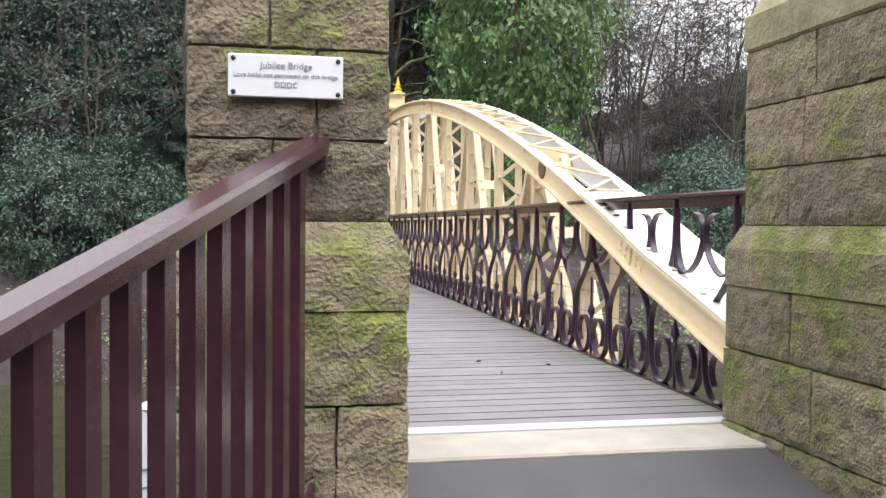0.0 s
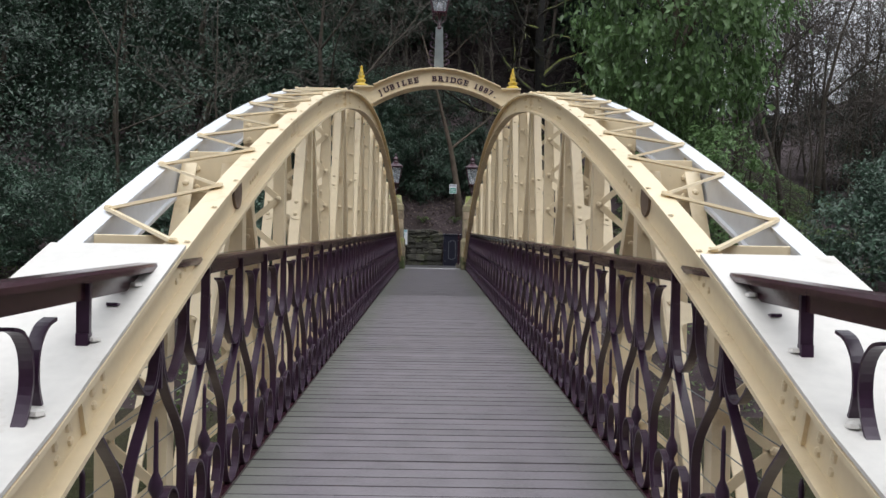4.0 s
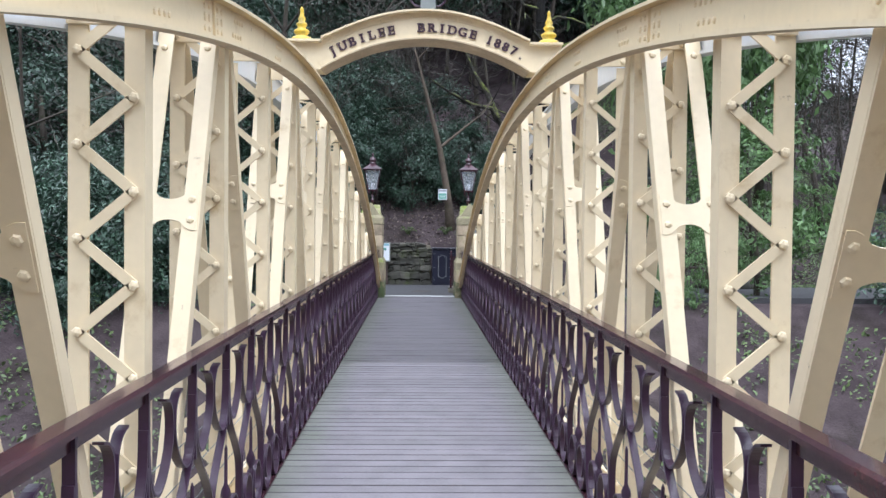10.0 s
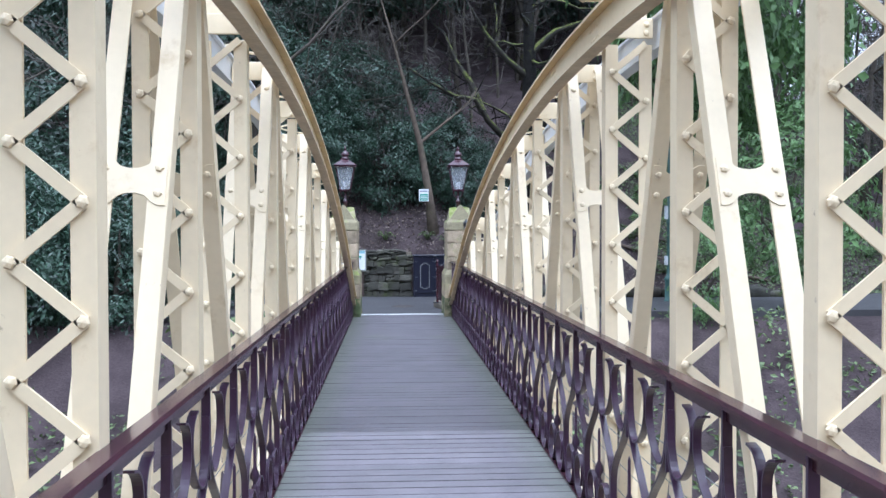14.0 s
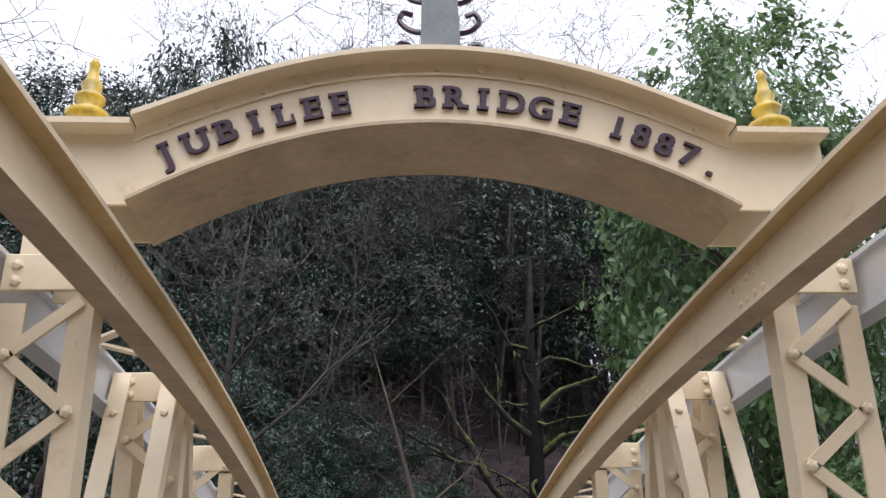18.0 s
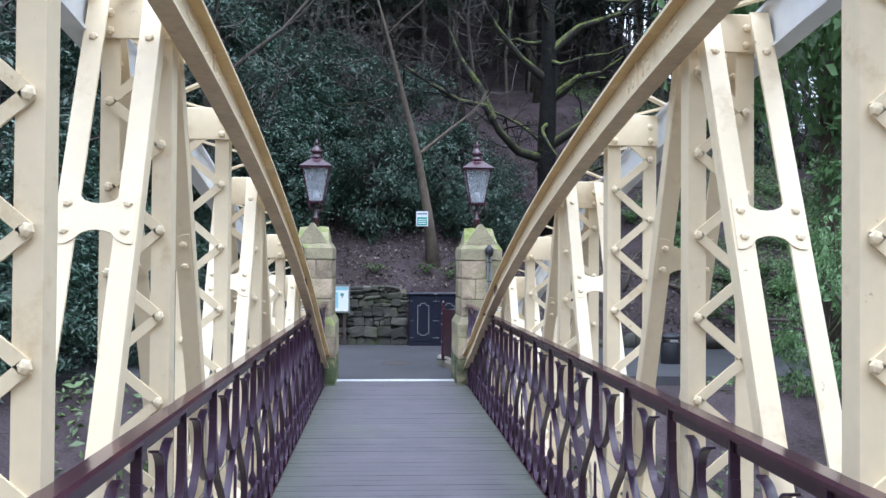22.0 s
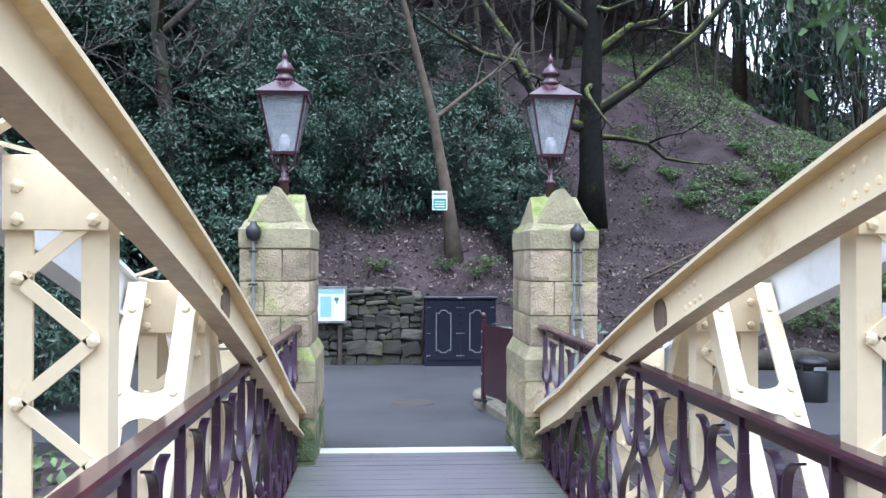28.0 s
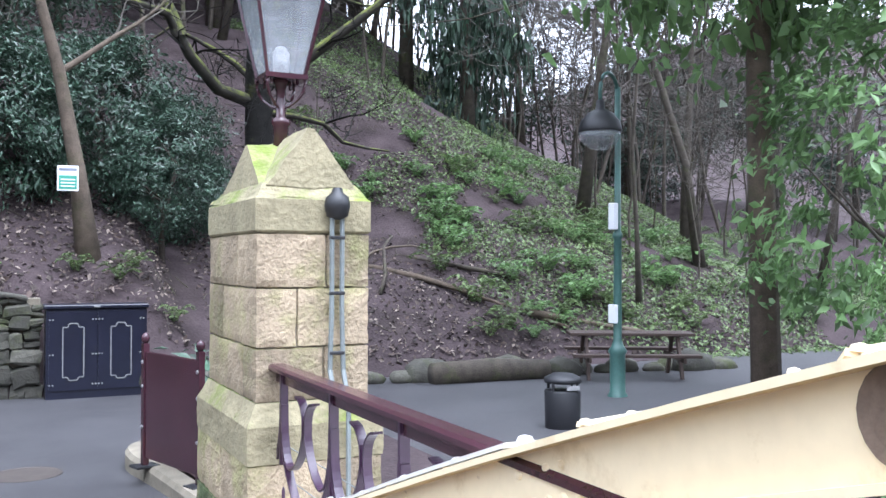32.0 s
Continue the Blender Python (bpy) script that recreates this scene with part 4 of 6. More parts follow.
# ---- stone pillars ----
def pillar(label, at, rz, stone, group, slim=1.0):
    """A gritstone gate pillar on a plinth with a gabled cap. Its own y axis points along the bridge, away from the span."""
    ob = thing("stone_pillar", label, "pillar", group, at=at, rz=rz)
    R = random.Random(int(at[0] * 100 + at[1]))
    hw, hd = 0.305 * slim, 0.50
    bm = bmesh.new()
    box(bm, -hw + 0.02, hw - 0.02, -hd + 0.02, hd - 0.02, -0.9, 1.68)
    part("core", bm, MORTAR, ob)

    def course(z0, z1, a, b, cuts, joint=0.004):
        xs = [-a] + list(cuts) + [a]
        for x0, x1 in zip(xs, xs[1:]):
            ys = [-b, R.uniform(-0.25, 0.25), b]
            for y0, y1 in zip(ys, ys[1:]):
                bm = bmesh.new()
                rough_block(bm, x0 + joint / 2, x1 - joint / 2, y0 + joint / 2, y1 - joint / 2, z0 + joint / 2, z1 - joint / 2, 0.034, 0.0065 if stone is STONE else 0.0105, R.uniform(0, 90))
                part("stone", bm, (ALGAE if z1 < 0.4 else stone) if stone is STONE else stone, ob)

    z = -0.9
    for h, a, b, cuts in ((0.62, 0.375, 0.57, (0.02,)), (0.31, 0.37, 0.565, (0.14,)), (0.33, 0.365, 0.56, (-0.14,)), (0.29, 0.36, 0.555, (0.10,))):
        course(z, z + h, a * slim, b, cuts)
        z += h
    # weathered plinth course
    bm = bmesh.new()
    box(bm, -0.36 * slim, 0.36 * slim, -0.555, 0.555, z, z + 0.17)
    hexa(bm, [(-0.36 * slim, -0.555, z + 0.17), (0.36 * slim, -0.555, z + 0.17), (0.36 * slim, 0.555, z + 0.17), (-0.36 * slim, 0.555, z + 0.17),
              (-hw, -hd, z + 0.27), (hw, -hd, z + 0.27), (hw, hd, z + 0.27), (-hw, hd, z + 0.27)])
    bmesh.ops.remove_doubles(bm, verts=list(bm.verts), dist=0.0001)
    bmesh.ops.subdivide_edges(bm, edges=list(bm.edges), cuts=11, use_grid_fill=True)
    for v2 in bm.verts:
        v2.co += Vector((v2.co.x, v2.co.y, 0)) * 0.014 * (noise.noise(v2.co * 9) + 0.6 * noise.noise(v2.co * 24))
    part("plinth_course", bm, MOSSCAP if stone is STONE else stone, ob)
    z += 0.27
    for i, cuts in enumerate(((0.05,), (-0.08,), (0.06,))):
        h = (0.25, 0.275, 0.255)[i]
        course(z, z + h, hw, hd, cuts)
        z += h
    # cap: a plain band, then two crossing gabled ridges
    bm = bmesh.new()
    slab(bm, -hw - 0.004, hw + 0.004, -hd - 0.004, hd + 0.004, z, z + 0.17, 0.012)
    part("cap_band", bm, MOSSCAP, ob)
    b0, zt = z + 0.165, z + 0.50
    bm = bmesh.new()
    hexa(bm, [(-hw, -hd, b0), (hw, -hd, b0), (hw, hd, b0), (-hw, hd, b0),
              (-hw * 0.80, -hd * 0.88, b0 + 0.075), (hw * 0.80, -hd * 0.88, b0 + 0.075), (hw * 0.80, hd * 0.88, b0 + 0.075), (-hw * 0.80, hd * 0.88, b0 + 0.075)])
    for q in (0, 1):
        a, b = (hw * 0.80, hd * 0.93) if q == 0 else (hd * 0.80, hw * 0.84)
        inset, ridge = (0.02, zt) if q == 0 else (0.035, zt - 0.035)
        zb = b0 + 0.05
        co = [(-a, -b, zb), (a, -b, zb), (a, b, zb), (-a, b, zb), (-0.014, -b + inset, ridge), (0.014, -b + inset, ridge), (0.014, b - inset, ridge), (-0.014, b - inset, ridge)]
        if q:
            co = [(y2, -x2, z2) for x2, y2, z2 in co]
        hexa(bm, co)
    bmesh.ops.subdivide_edges(bm, edges=list(bm.edges), cuts=3, use_grid_fill=True)
    for v2 in bm.verts:
        v2.co += Vector((0, 0, 0.022)) * noise.noise(v2.co * 11)
    part("gabled_cap", bm, MOSSCAP, ob, "green mossy gabled cap stone")
    return ob, zt


PILLAR_X = 1.16
for s in (-1, 1):
    pillar("dark mossy gritstone gate pillar with rock-faced blocks", (s * 1.185 - 0.018, -0.38, 0.0), 180, DSTONE, "near gate pillars")
far_top = 0
for s in (-1, 1):
    o, far_top = pillar("buff sandstone gate pillar with mossy cap carrying a lantern", (s * PILLAR_X, 26.27, 0.0), 0, STONE, "far gate pillars", 0.91)


# ---- lanterns ----
def lantern(at, label, scale=1.0):
    """A four-sided maroon street lantern on a short post with scroll brackets."""
    ob = thing("lantern", label, "lantern", "bridge lanterns", at=at)
    k = scale
    bm = bmesh.new()
    lathe(bm, [(0.05 * k, -0.1), (0.05 * k, 0.10 * k), (0.062 * k, 0.115 * k), (0.062 * k, 0.14 * k), (0.034 * k, 0.16 * k), (0.030 * k, 0.33 * k), (0.04 * k, 0.36 * k), (0.06 * k, 0.39 * k)], 12)
    part("post", bm, MAROON, ob, "", True)
    z0, z1, a, b = 0.40 * k, 0.98 * k, 0.115 * k, 0.225 * k
    for q in range(4):
        bm = bmesh.new()
        pts = [(0.03 * k, 0.22 * k), (0.08 * k, 0.24 * k), (0.14 * k, 0.29 * k), (0.17 * k, 0.36 * k), (0.15 * k, 0.405 * k), (0.115 * k, 0.39 * k), (0.12 * k, 0.35 * k)]
        tube(bm, [(0, *p) for p in smooth(pts, 3)], 0.010 * k, 5)
        bmesh.ops.transform(bm, matrix=pose(0, 0, 0, 0, 0, 90 * q + 45), verts=list(bm.verts))
        part("scroll_bracket", bm, MAROON, ob)
    for zz, r, h in ((z0 - 0.015 * k, a + 0.02 * k, 0.03 * k), (z1 - 0.015 * k, b + 0.035 * k, 0.035 * k)):
        bm = bmesh.new()
        box(bm, -r, r, -r, r, zz, zz + h)
        part("frame_ring", bm, MAROON, ob)
    cs = [(-1, -1), (1, -1), (1, 1), (-1, 1)]
    for q in range(4):
        bm = bmesh.new()
        c = cs[q]
        tube(bm, [(c[0] * a, c[1] * a, z0), (c[0] * b, c[1] * b, z1)], 0.013 * k, 4)
        part("glazing_bar", bm, MAROON, ob)
        d = cs[(q + 1) % 4]
        bm = bmesh.new()
        i2 = 0.985
        A, Bv, C, D = (Vector((c[0] * a, c[1] * a, z0 + 0.01)), Vector((d[0] * a, d[1] * a, z0 + 0.01)), Vector((d[0] * b, d[1] * b, z1)), Vector((c[0] * b, c[1] * b, z1)))
        nrm = (Bv - A).cross(D - A).normalized() * -0.004
        hexa(bm, [A, Bv, Bv + nrm, A + nrm, D, C, C + nrm, D + nrm])
        bmesh.ops.recalc_face_normals(bm, faces=list(bm.faces))
        pn = part("pane", bm, GLASS, ob, "pale frosted glass pane")
        pn.visible_shadow = False
    bm = bmesh.new()
    s2 = math.sqrt(2)
    lathe(bm, [((b + 0.05 * k) * s2, z1 + 0.02 * k), ((b - 0.02 * k) * s2, z1 + 0.07 * k), (0.12 * k * s2, z1 + 0.13 * k), (0.085 * k * s2, z1 + 0.16 * k)], 4, twist=radians(45))
    part("roof", bm, MAROON, ob)
    bm = bmesh.new()
    lathe(bm, [(0.10 * k, z1 + 0.155 * k), (0.105 * k, z1 + 0.19 * k), (0.08 * k, z1 + 0.21 * k), (0.075 * k, z1 + 0.25 * k), (0.10 * k, z1 + 0.265 * k), (0.10 * k, z1 + 0.285 * k), (0.07 * k, z1 + 0.34 * k),
               (0.03 * k, z1 + 0.37 * k), (0.028 * k, z1 + 0.40 * k), (0.036 * k, z1 + 0.425 * k), (0.022 * k, z1 + 0.45 * k), (0.004, z1 + 0.50 * k)], 12)
    part("chimney", bm, MAROON, ob, "", True)
    bm = bmesh.new()
    lathe(bm, [(0.05 * k, z0 + 0.01), (0.055 * k, z0 + 0.16 * k), (0.03 * k, z0 + 0.20 * k)], 8)
    part("lamp_unit", bm, WHITE, ob, "", True)
    return ob


for s in (-1, 1):
    lantern((s * (PILLAR_X - 0.02), 26.27, far_top - 0.02), "maroon four-sided lantern with frosted panes on a stone pillar", 0.83)
lan = lantern((0.02, YC + 0.15, 4.15), "maroon lantern on an ornate iron standard over the portal", 0.83)
bm = bmesh.new()
box(bm, -0.075, 0.075, -0.06, 0.06, -0.62, 0.12, 0.02)
part("standard", bm, LEAD, lan)
for s in (-1, 1):
    for i in range(5):
        bm = bmesh.new()
        zz = -0.58 + i * 0.13
        pts = [(0.05, zz), (0.10, zz + 0.01), (0.135, zz + 0.05), (0.12, zz + 0.085), (0.09, zz + 0.075)]
        tube(bm, [(s * p[0] * (1.25 - 0.09 * i), 0, p[1]) for p in smooth(pts, 3)], 0.011, 5)
        part("scrollwork", bm, PLUM, lan)

# ---- deck boards ----
deck = tagged(new("deck"), "grey weathered grooved timber footbridge deck", "deck", kind="structure")
nbd = 168
bw = 25.84 / nbd
variants = []
for q in range(8):
    bm = bmesh.new()
    R = random.Random(q)
    # a board with eased edges and one faint groove along it
    g = bw - (0.007 if q < 4 else 0.003)
    prof = [(-g / 2, -0.04), (-g / 2, -0.004), (-g / 2 + 0.004, 0), (g / 2 - 0.004, 0), (g / 2, -0.004), (g / 2, -0.04)]
    xa, xb = -1.0 + R.uniform(-0.01, 0.01), 1.0 + R.uniform(-0.01, 0.01)
    A = [bm.verts.new((xa, p[0], p[1])) for p in prof]
    C = [bm.verts.new((xb, p[0], p[1])) for p in prof]
    for i in range(len(prof)):
        j = (i + 1) % len(prof)
        bm.faces.new((A[j], A[i], C[i], C[j])).material_index = 0 if i == 2 else 1
    bm.faces.new(A)
    bm.faces.new(C[::-1])
    variants.append(finish(bm, "board", DECK if q < 4 else DARKDECK))
    variants[-1].materials.append(GRIME)
for k in range(nbd):
    y = 0.305 + (k + 0.5) * bw
    # boards past y = 15.5 are darker and set closer
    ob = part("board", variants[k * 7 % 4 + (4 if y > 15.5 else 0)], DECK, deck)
    ob.matrix_world = pose(0, y, deck_z(y) + random.uniform(-0.0015, 0.0015), math.degrees(math.atan((deck_z(y + 0.05) - deck_z(y - 0.05)) / 0.1)), 0, 0)


# ---- plants ----
def leaves_mesh(name, centres, normals, size, material, rnd, droop=0.3, narrow=0.42, jitter=0.35):
    """Many small folded leaves, each of two faces, at the given places."""
    n = len(centres)
    c = np.asarray(centres)
    nr = np.asarray(normals) + rnd.normal(0, 0.55, (n, 3))
    nr /= np.linalg.norm(nr, axis=1)[:, None] + 1e-9
    d = rnd.normal(0, 1, (n, 3))
    d[:, 2] -= droop
    d -= nr * (d * nr).sum(1)[:, None]
    d /= np.linalg.norm(d, axis=1)[:, None] + 1e-9
    sd = np.cross(nr, d)
    L = size * (1 + jitter * rnd.normal(0, 1, n)).clip(0.45, 1.8)
    base, tip = c - d * (L / 2)[:, None], c + d * (L / 2)[:, None] - nr * (L * 0.12)[:, None]
    a, b = c + sd * (L * narrow / 2)[:, None] + nr * (L * 0.06)[:, None], c - sd * (L * narrow / 2)[:, None] + nr * (L * 0.06)[:, None]
    verts = np.stack([base, a, tip, b], 1).reshape(-1, 3)
    i = np.arange(n) * 4
    tri = np.stack([i, i + 1, i + 2, i, i + 2, i + 3], 1).reshape(-1)
    me = bpy.data.meshes.new(name)
    me.vertices.add(n * 4)
    me.vertices.foreach_set("co", verts.reshape(-1).astype(np.float32))
    me.loops.add(n * 6)
    me.loops.foreach_set("vertex_index", tri.astype(np.int32))
    me.polygons.add(n * 2)
    me.polygons.foreach_set("loop_start", (np.arange(n * 2) * 3).astype(np.int32))
    me.polygons.foreach_set("loop_total", np.full(n * 2, 3, np.int32))
    me.update()
    me.validate()
    me.materials.append(material)
    return me


def crown_mesh(name, seed, clumps, per, spread, size, material, shape=(1, 1, 1), hang=0.0, narrow=0.42):
    """A crown of leaf clumps on an uneven ellipsoid of unit size scaled by shape."""
    rnd = np.random.default_rng(seed)
    v = rnd.normal(0, 1, (clumps, 3))
    v /= np.linalg.norm(v, axis=1)[:, None]
    r = rnd.uniform(0.45, 1.05, clumps) ** 0.6
    cc = v * r[:, None] * np.array(shape)
    pts, nrm = [], []
    for k in range(clumps):
        m = int(per * rnd.uniform(0.5, 1.4))
        s = spread * rnd.uniform(0.6, 1.4)
        q = rnd.normal(0, 1, (m, 3)) * s * np.array([1, 1, 0.55])
        q[:, 2] -= hang * np.abs(rnd.normal(0, 1, m))
        pts.append(cc[k] + q)
        nn = np.tile(v[k] * 0.7 + np.array([0, 0, 0.8]), (m, 1))
        nrm.append(nn)
    return leaves_mesh(name, np.concatenate(pts), np.concatenate(nrm), size, material, rnd, narrow=narrow)


def branch_lines(rnd, start, heading, length, radius, depth, wander=0.25, kids=(3, 5), lift=0.1, ratio=0.62):
    """A limb as lists of points and radii, then its side limbs, down to depth 0."""
    out = []
    n = 5 if depth > 1 else 4 if depth else 2
    p, d = Vector(start), Vector(heading).normalized()
    pts, rad = [p.copy()], [radius]
    for i in range(n):
        d = (d + Vector((rnd.gauss(0, wander), rnd.gauss(0, wander), rnd.gauss(0, wander) + lift))).normalized()
        p = p + d * length / n
        pts.append(p.copy())
        rad.append(radius * (1 - (0.93 if depth > 3 else 0.72) * (i + 1) / n))
    out.append((pts, rad, depth))
    if depth > 0:
        n = max(n, 2)
        for k in range(rnd.randint(*kids)):
            j = rnd.randint(1, n) if depth < 3 else rnd.randint(2, n)
            ax = Vector((rnd.gauss(0, 1), rnd.gauss(0, 1), rnd.gauss(0, 0.5)))
            h = (d * 0.55 + ax.normalized() * 0.9).normalized()
            out += branch_lines(rnd, pts[j], h, length * ratio * rnd.uniform(0.7, 1.15), max(rad[j] * 0.6, 0.006), depth - 1, wander, kids, lift, ratio)
    return out


def bare_tree(seed, label, base, height, radius, lean=(0, 0), depth=4, material=BARK, group="bare trees", kids=(3, 5), lift=0.12, name="bare_tree"):
    rnd = random.Random(seed)
    ob = thing(name, label, "tree", group, at=base)
    lines = branch_lines(rnd, (0, 0, -0.3), (lean[0], lean[1], 1), height, radius, depth, 0.10, kids, lift, 0.52)
    bm = bmesh.new()
    tube(bm, lines[0][0], [r if i else r * 1.35 for i, r in enumerate(lines[0][1])], 9)
    part("trunk", bm, material, ob, "", True)
    tw = bmesh.new()
    for pts, rad, dp in lines[1:]:
        if dp == depth - 1:
            bm = bmesh.new()
            tube(bm, pts, rad, 6, False)
            part("limb", bm, material, ob, "", True)
        else:
            tube(tw, pts, [max(r, 0.008) for r in rad], 3, False)
    tagged(part("twig_mass", tw, TWIG, ob), kind="stuff")
    return ob


def leafy(name, label, at, crown, scale, trunk_r, group, trunk_mat=BARK, rz=0, low=0.35):
    """A leafy tree or shrub: a forked trunk under a shared crown mesh."""
    z = ground_z(at[0], at[1])
    ob = thing(name, label, "tree" if trunk_r > 0.08 else "shrub", group, at=(at[0], at[1], z), rz=rz)
    R = random.Random(int(at[0] * 31 + at[1] * 17))
    h = at[2] - z
    bm = bmesh.new()
    tube(bm, [(0, 0, -0.4), (R.uniform(-.1, .1), R.uniform(-.1, .1), h * 0.4), (R.uniform(-.3, .3), R.uniform(-.3, .3), h * 1.0), (R.uniform(-.5, .5), R.uniform(-.5, .5), h + scale[2] * 0.55)],
         [trunk_r * 1.3, trunk_r, trunk_r * 0.75, trunk_r * 0.25], 7)
    part("trunk", bm, trunk_mat, ob, "", True)
    for k in range(6):
        a = k * math.tau / 6 + R.uniform(-.4, .4)
        z0 = h * R.uniform(0.45, 0.9)
        r1 = 0.62
        bm = bmesh.new()
        tube(bm, [(0, 0, z0), (math.cos(a) * scale[0] * r1 * 0.5, math.sin(a) * scale[1] * r1 * 0.5, z0 + scale[2] * 0.18), (math.cos(a) * scale[0] * r1, math.sin(a) * scale[1] * r1, z0 + scale[2] * R.uniform(0.2, 0.5))],
             [trunk_r * 0.5, trunk_r * 0.32, trunk_r * 0.1], 5, False)
        part("limb", bm, trunk_mat, ob, "", True)
    o = part("crown", crown, None, ob)
    o.matrix_basis = Matrix.Translation((0, 0, h)) @ Matrix.Rotation(R.uniform(0, 6.28), 4, 'Z') @ Matrix.Diagonal((*scale, 1))
    return ob


# ---- near bank: fence, plaque, marker post ----
def fence_at(y):
    return Vector((-1.115 + 0.36 * (y + 0.634), y - 0.26, 1.175 + 0.27 * (y + 0.634)))


fence = thing("bank_fence", "maroon flat-bar fence with a sloping handrail beside the path", "fence")
bm = bmesh.new()
a, b = fence_at(-0.66), fence_at(-6.5)
sec = [(-0.035, -0.045), (0.035, -0.045), (0.040, -0.005), (0.030, 0.008), (-0.030, 0.008), (-0.040, -0.005)]
rings = [[bm.verts.new(p + Vector((u, 0, h))) for u, h in sec] for p in (a, b)]
for k in range(6):
    bm.faces.new((rings[0][k], rings[0][(k + 1) % 6], rings[1][(k + 1) % 6], rings[1][k]))
bm.faces.new(rings[0][::-1])
bm.faces.new(rings[1])
bmesh.ops.recalc_face_normals(bm, faces=list(bm.faces))
part("handrail", bm, MAROON, fence)
bm = bmesh.new()
bar(bm, fence_at(-0.68) + Vector((0, 0, -1.05)), fence_at(-6.5) + Vector((0, 0, -1.05)), 0.04, 0.012, (0, 0, 1))
part("bottom_rail", bm, MAROON, fence)
bm = bmesh.new()
box(bm, -0.024, 0.024, -0.018, 0.018, -1.10, -0.035)
pale_me = finish(bm, "pale", MAROON)
bm = bmesh.new()
slab(bm, -1.15, -1.10, -0.96, -0.885, 1.065, 1.128, 0.012)
part("end_bracket", bm, MAROON, fence)
for k in range(44):
    y = -0.84 - k * 0.13
    o = part("pale", pale_me, MAROON, fence)
    o.matrix_world = Matrix.Translation(fence_at(y)) @ Matrix.Rotation(radians(70), 4, 'Z')

plq = thing("plaque", "white enamel notice plate screwed to the dark stone pillar", "sign", at=(-1.215, -0.894, 1.355), rz=0)
bm = bmesh.new()
slab(bm, -0.17, 0.17, -0.012, 0.0, -0.064, 0.064, 0.003)
part("plate", bm, WHITE, plq)
for text, size, z in (("Jubilee Bridge", 0.028, 0.022), ("Love locks not permitted on this bridge", 0.0192, -0.004), ("DDDC", 0.024, -0.034)):
    o = part("lettering", letters(text, size, INK, 0.0006), INK, plq)
    o.matrix_world = pose(-1.215, -0.9075, 1.355 + z, 90, 0, 0)
for x in (-0.155, 0.155):
    for z in (-0.05, 0.05):
        bm = bmesh.new()
        rivet(bm, (x, -0.012, z), (0, -1, 0), 0.008)
        part("screw", bm, BLACK, plq)

mp = thing("marker_post", "white painted depth marker post standing by the water", "post", at=(-1.9, 1.5, -0.1))
bm = bmesh.new()
slab(bm, -0.045, 0.045, -0.045, 0.045, -4.4, 0.0, 0.006)
part("post", bm, WHITE, mp)
bm = bmesh.new()
lathe(bm, [(0.06, 0), (0.045, 0.02), (0.01, 0.035)], 8)
part("top", bm, WHITE, mp)
for k in range(3):
    bm = bmesh.new()
    box(bm, -0.046, 0.046, -0.0475, -0.045, -0.34 - 0.1 * k, -0.325 - 0.1 * k)
    part("band", bm, INK, mp)

# ---- far bank: pillar fittings ----
for s, x in ((-1, -1.32), (1, 1.26)):
    ob = thing("bulkhead_light", "small black dome light with cable pipes on the stone pillar", "light", "pillar lights", at=(x, 25.735, 1.84))
    bm = bmesh.new()
    lathe(bm, [(0.015, -0.075), (0.05, -0.06), (0.062, -0.01), (0.055, 0.03), (0.03, 0.05), (0.022, 0.075)], 12)
    part("dome", bm, BLACK, ob, "", True)
    for dx in ((0,) if s < 0 else (-0.025, 0.025)):
        bm = bmesh.new()
        tube(bm, [(dx, 0.0, -0.06), (dx, 0.0, -0.5), (dx * 1.3, -0.0, -0.78), (dx * 1.3, -0.075, -0.93), (dx * 1.3, -0.08, -1.55)], 0.012, 6)
        part("cable_pipe", bm, LEAD, ob)
    for z in (-0.16, -0.42, -0.70):
        bm = bmesh.new()
        slab(bm, -0.036, 0.036, -0.014, 0.012, z - 0.008, z + 0.008, 0.003)
        part("clip", bm, BLACK, ob)

# ---- far bank: wall, cabinet, notice board ----
wall = tagged(new("wall_far"), "dry-stone rubble retaining wall with mossy stones", "wall", kind="structure")
R = random.Random(5)


def rubble(x0, x1, z0, z1):
    """One rough rubble stone filling its place in the wall, edges knocked off."""
    bm = bmesh.new()
    slab(bm, x0 + 0.004, x1 - 0.004, 35.0 + R.uniform(-0.06, 0.03), 35.32, z0 + 0.004, z1 - 0.004, min(0.03, (z1 - z0) * 0.25))
    bmesh.ops.subdivide_edges(bm, edges=[e for e in bm.edges if e.calc_length() > 0.05], cuts=1, use_grid_fill=True)
    k = R.uniform(0, 50)
    for v2 in bm.verts:
        v2.co += noise.noise_vector(v2.co * 7 + Vector((k, 0, 0))) * 0.032
    bmesh.ops.rotate(bm, cent=((x0 + x1) / 2, 35.1, (z0 + z1) / 2), matrix=Matrix.Rotation(radians(R.uniform(-13, 13)), 3, 'Y'), verts=list(bm.verts))
    part("stone", bm, RUBBLE, wall)


z, row = -0.42, 0
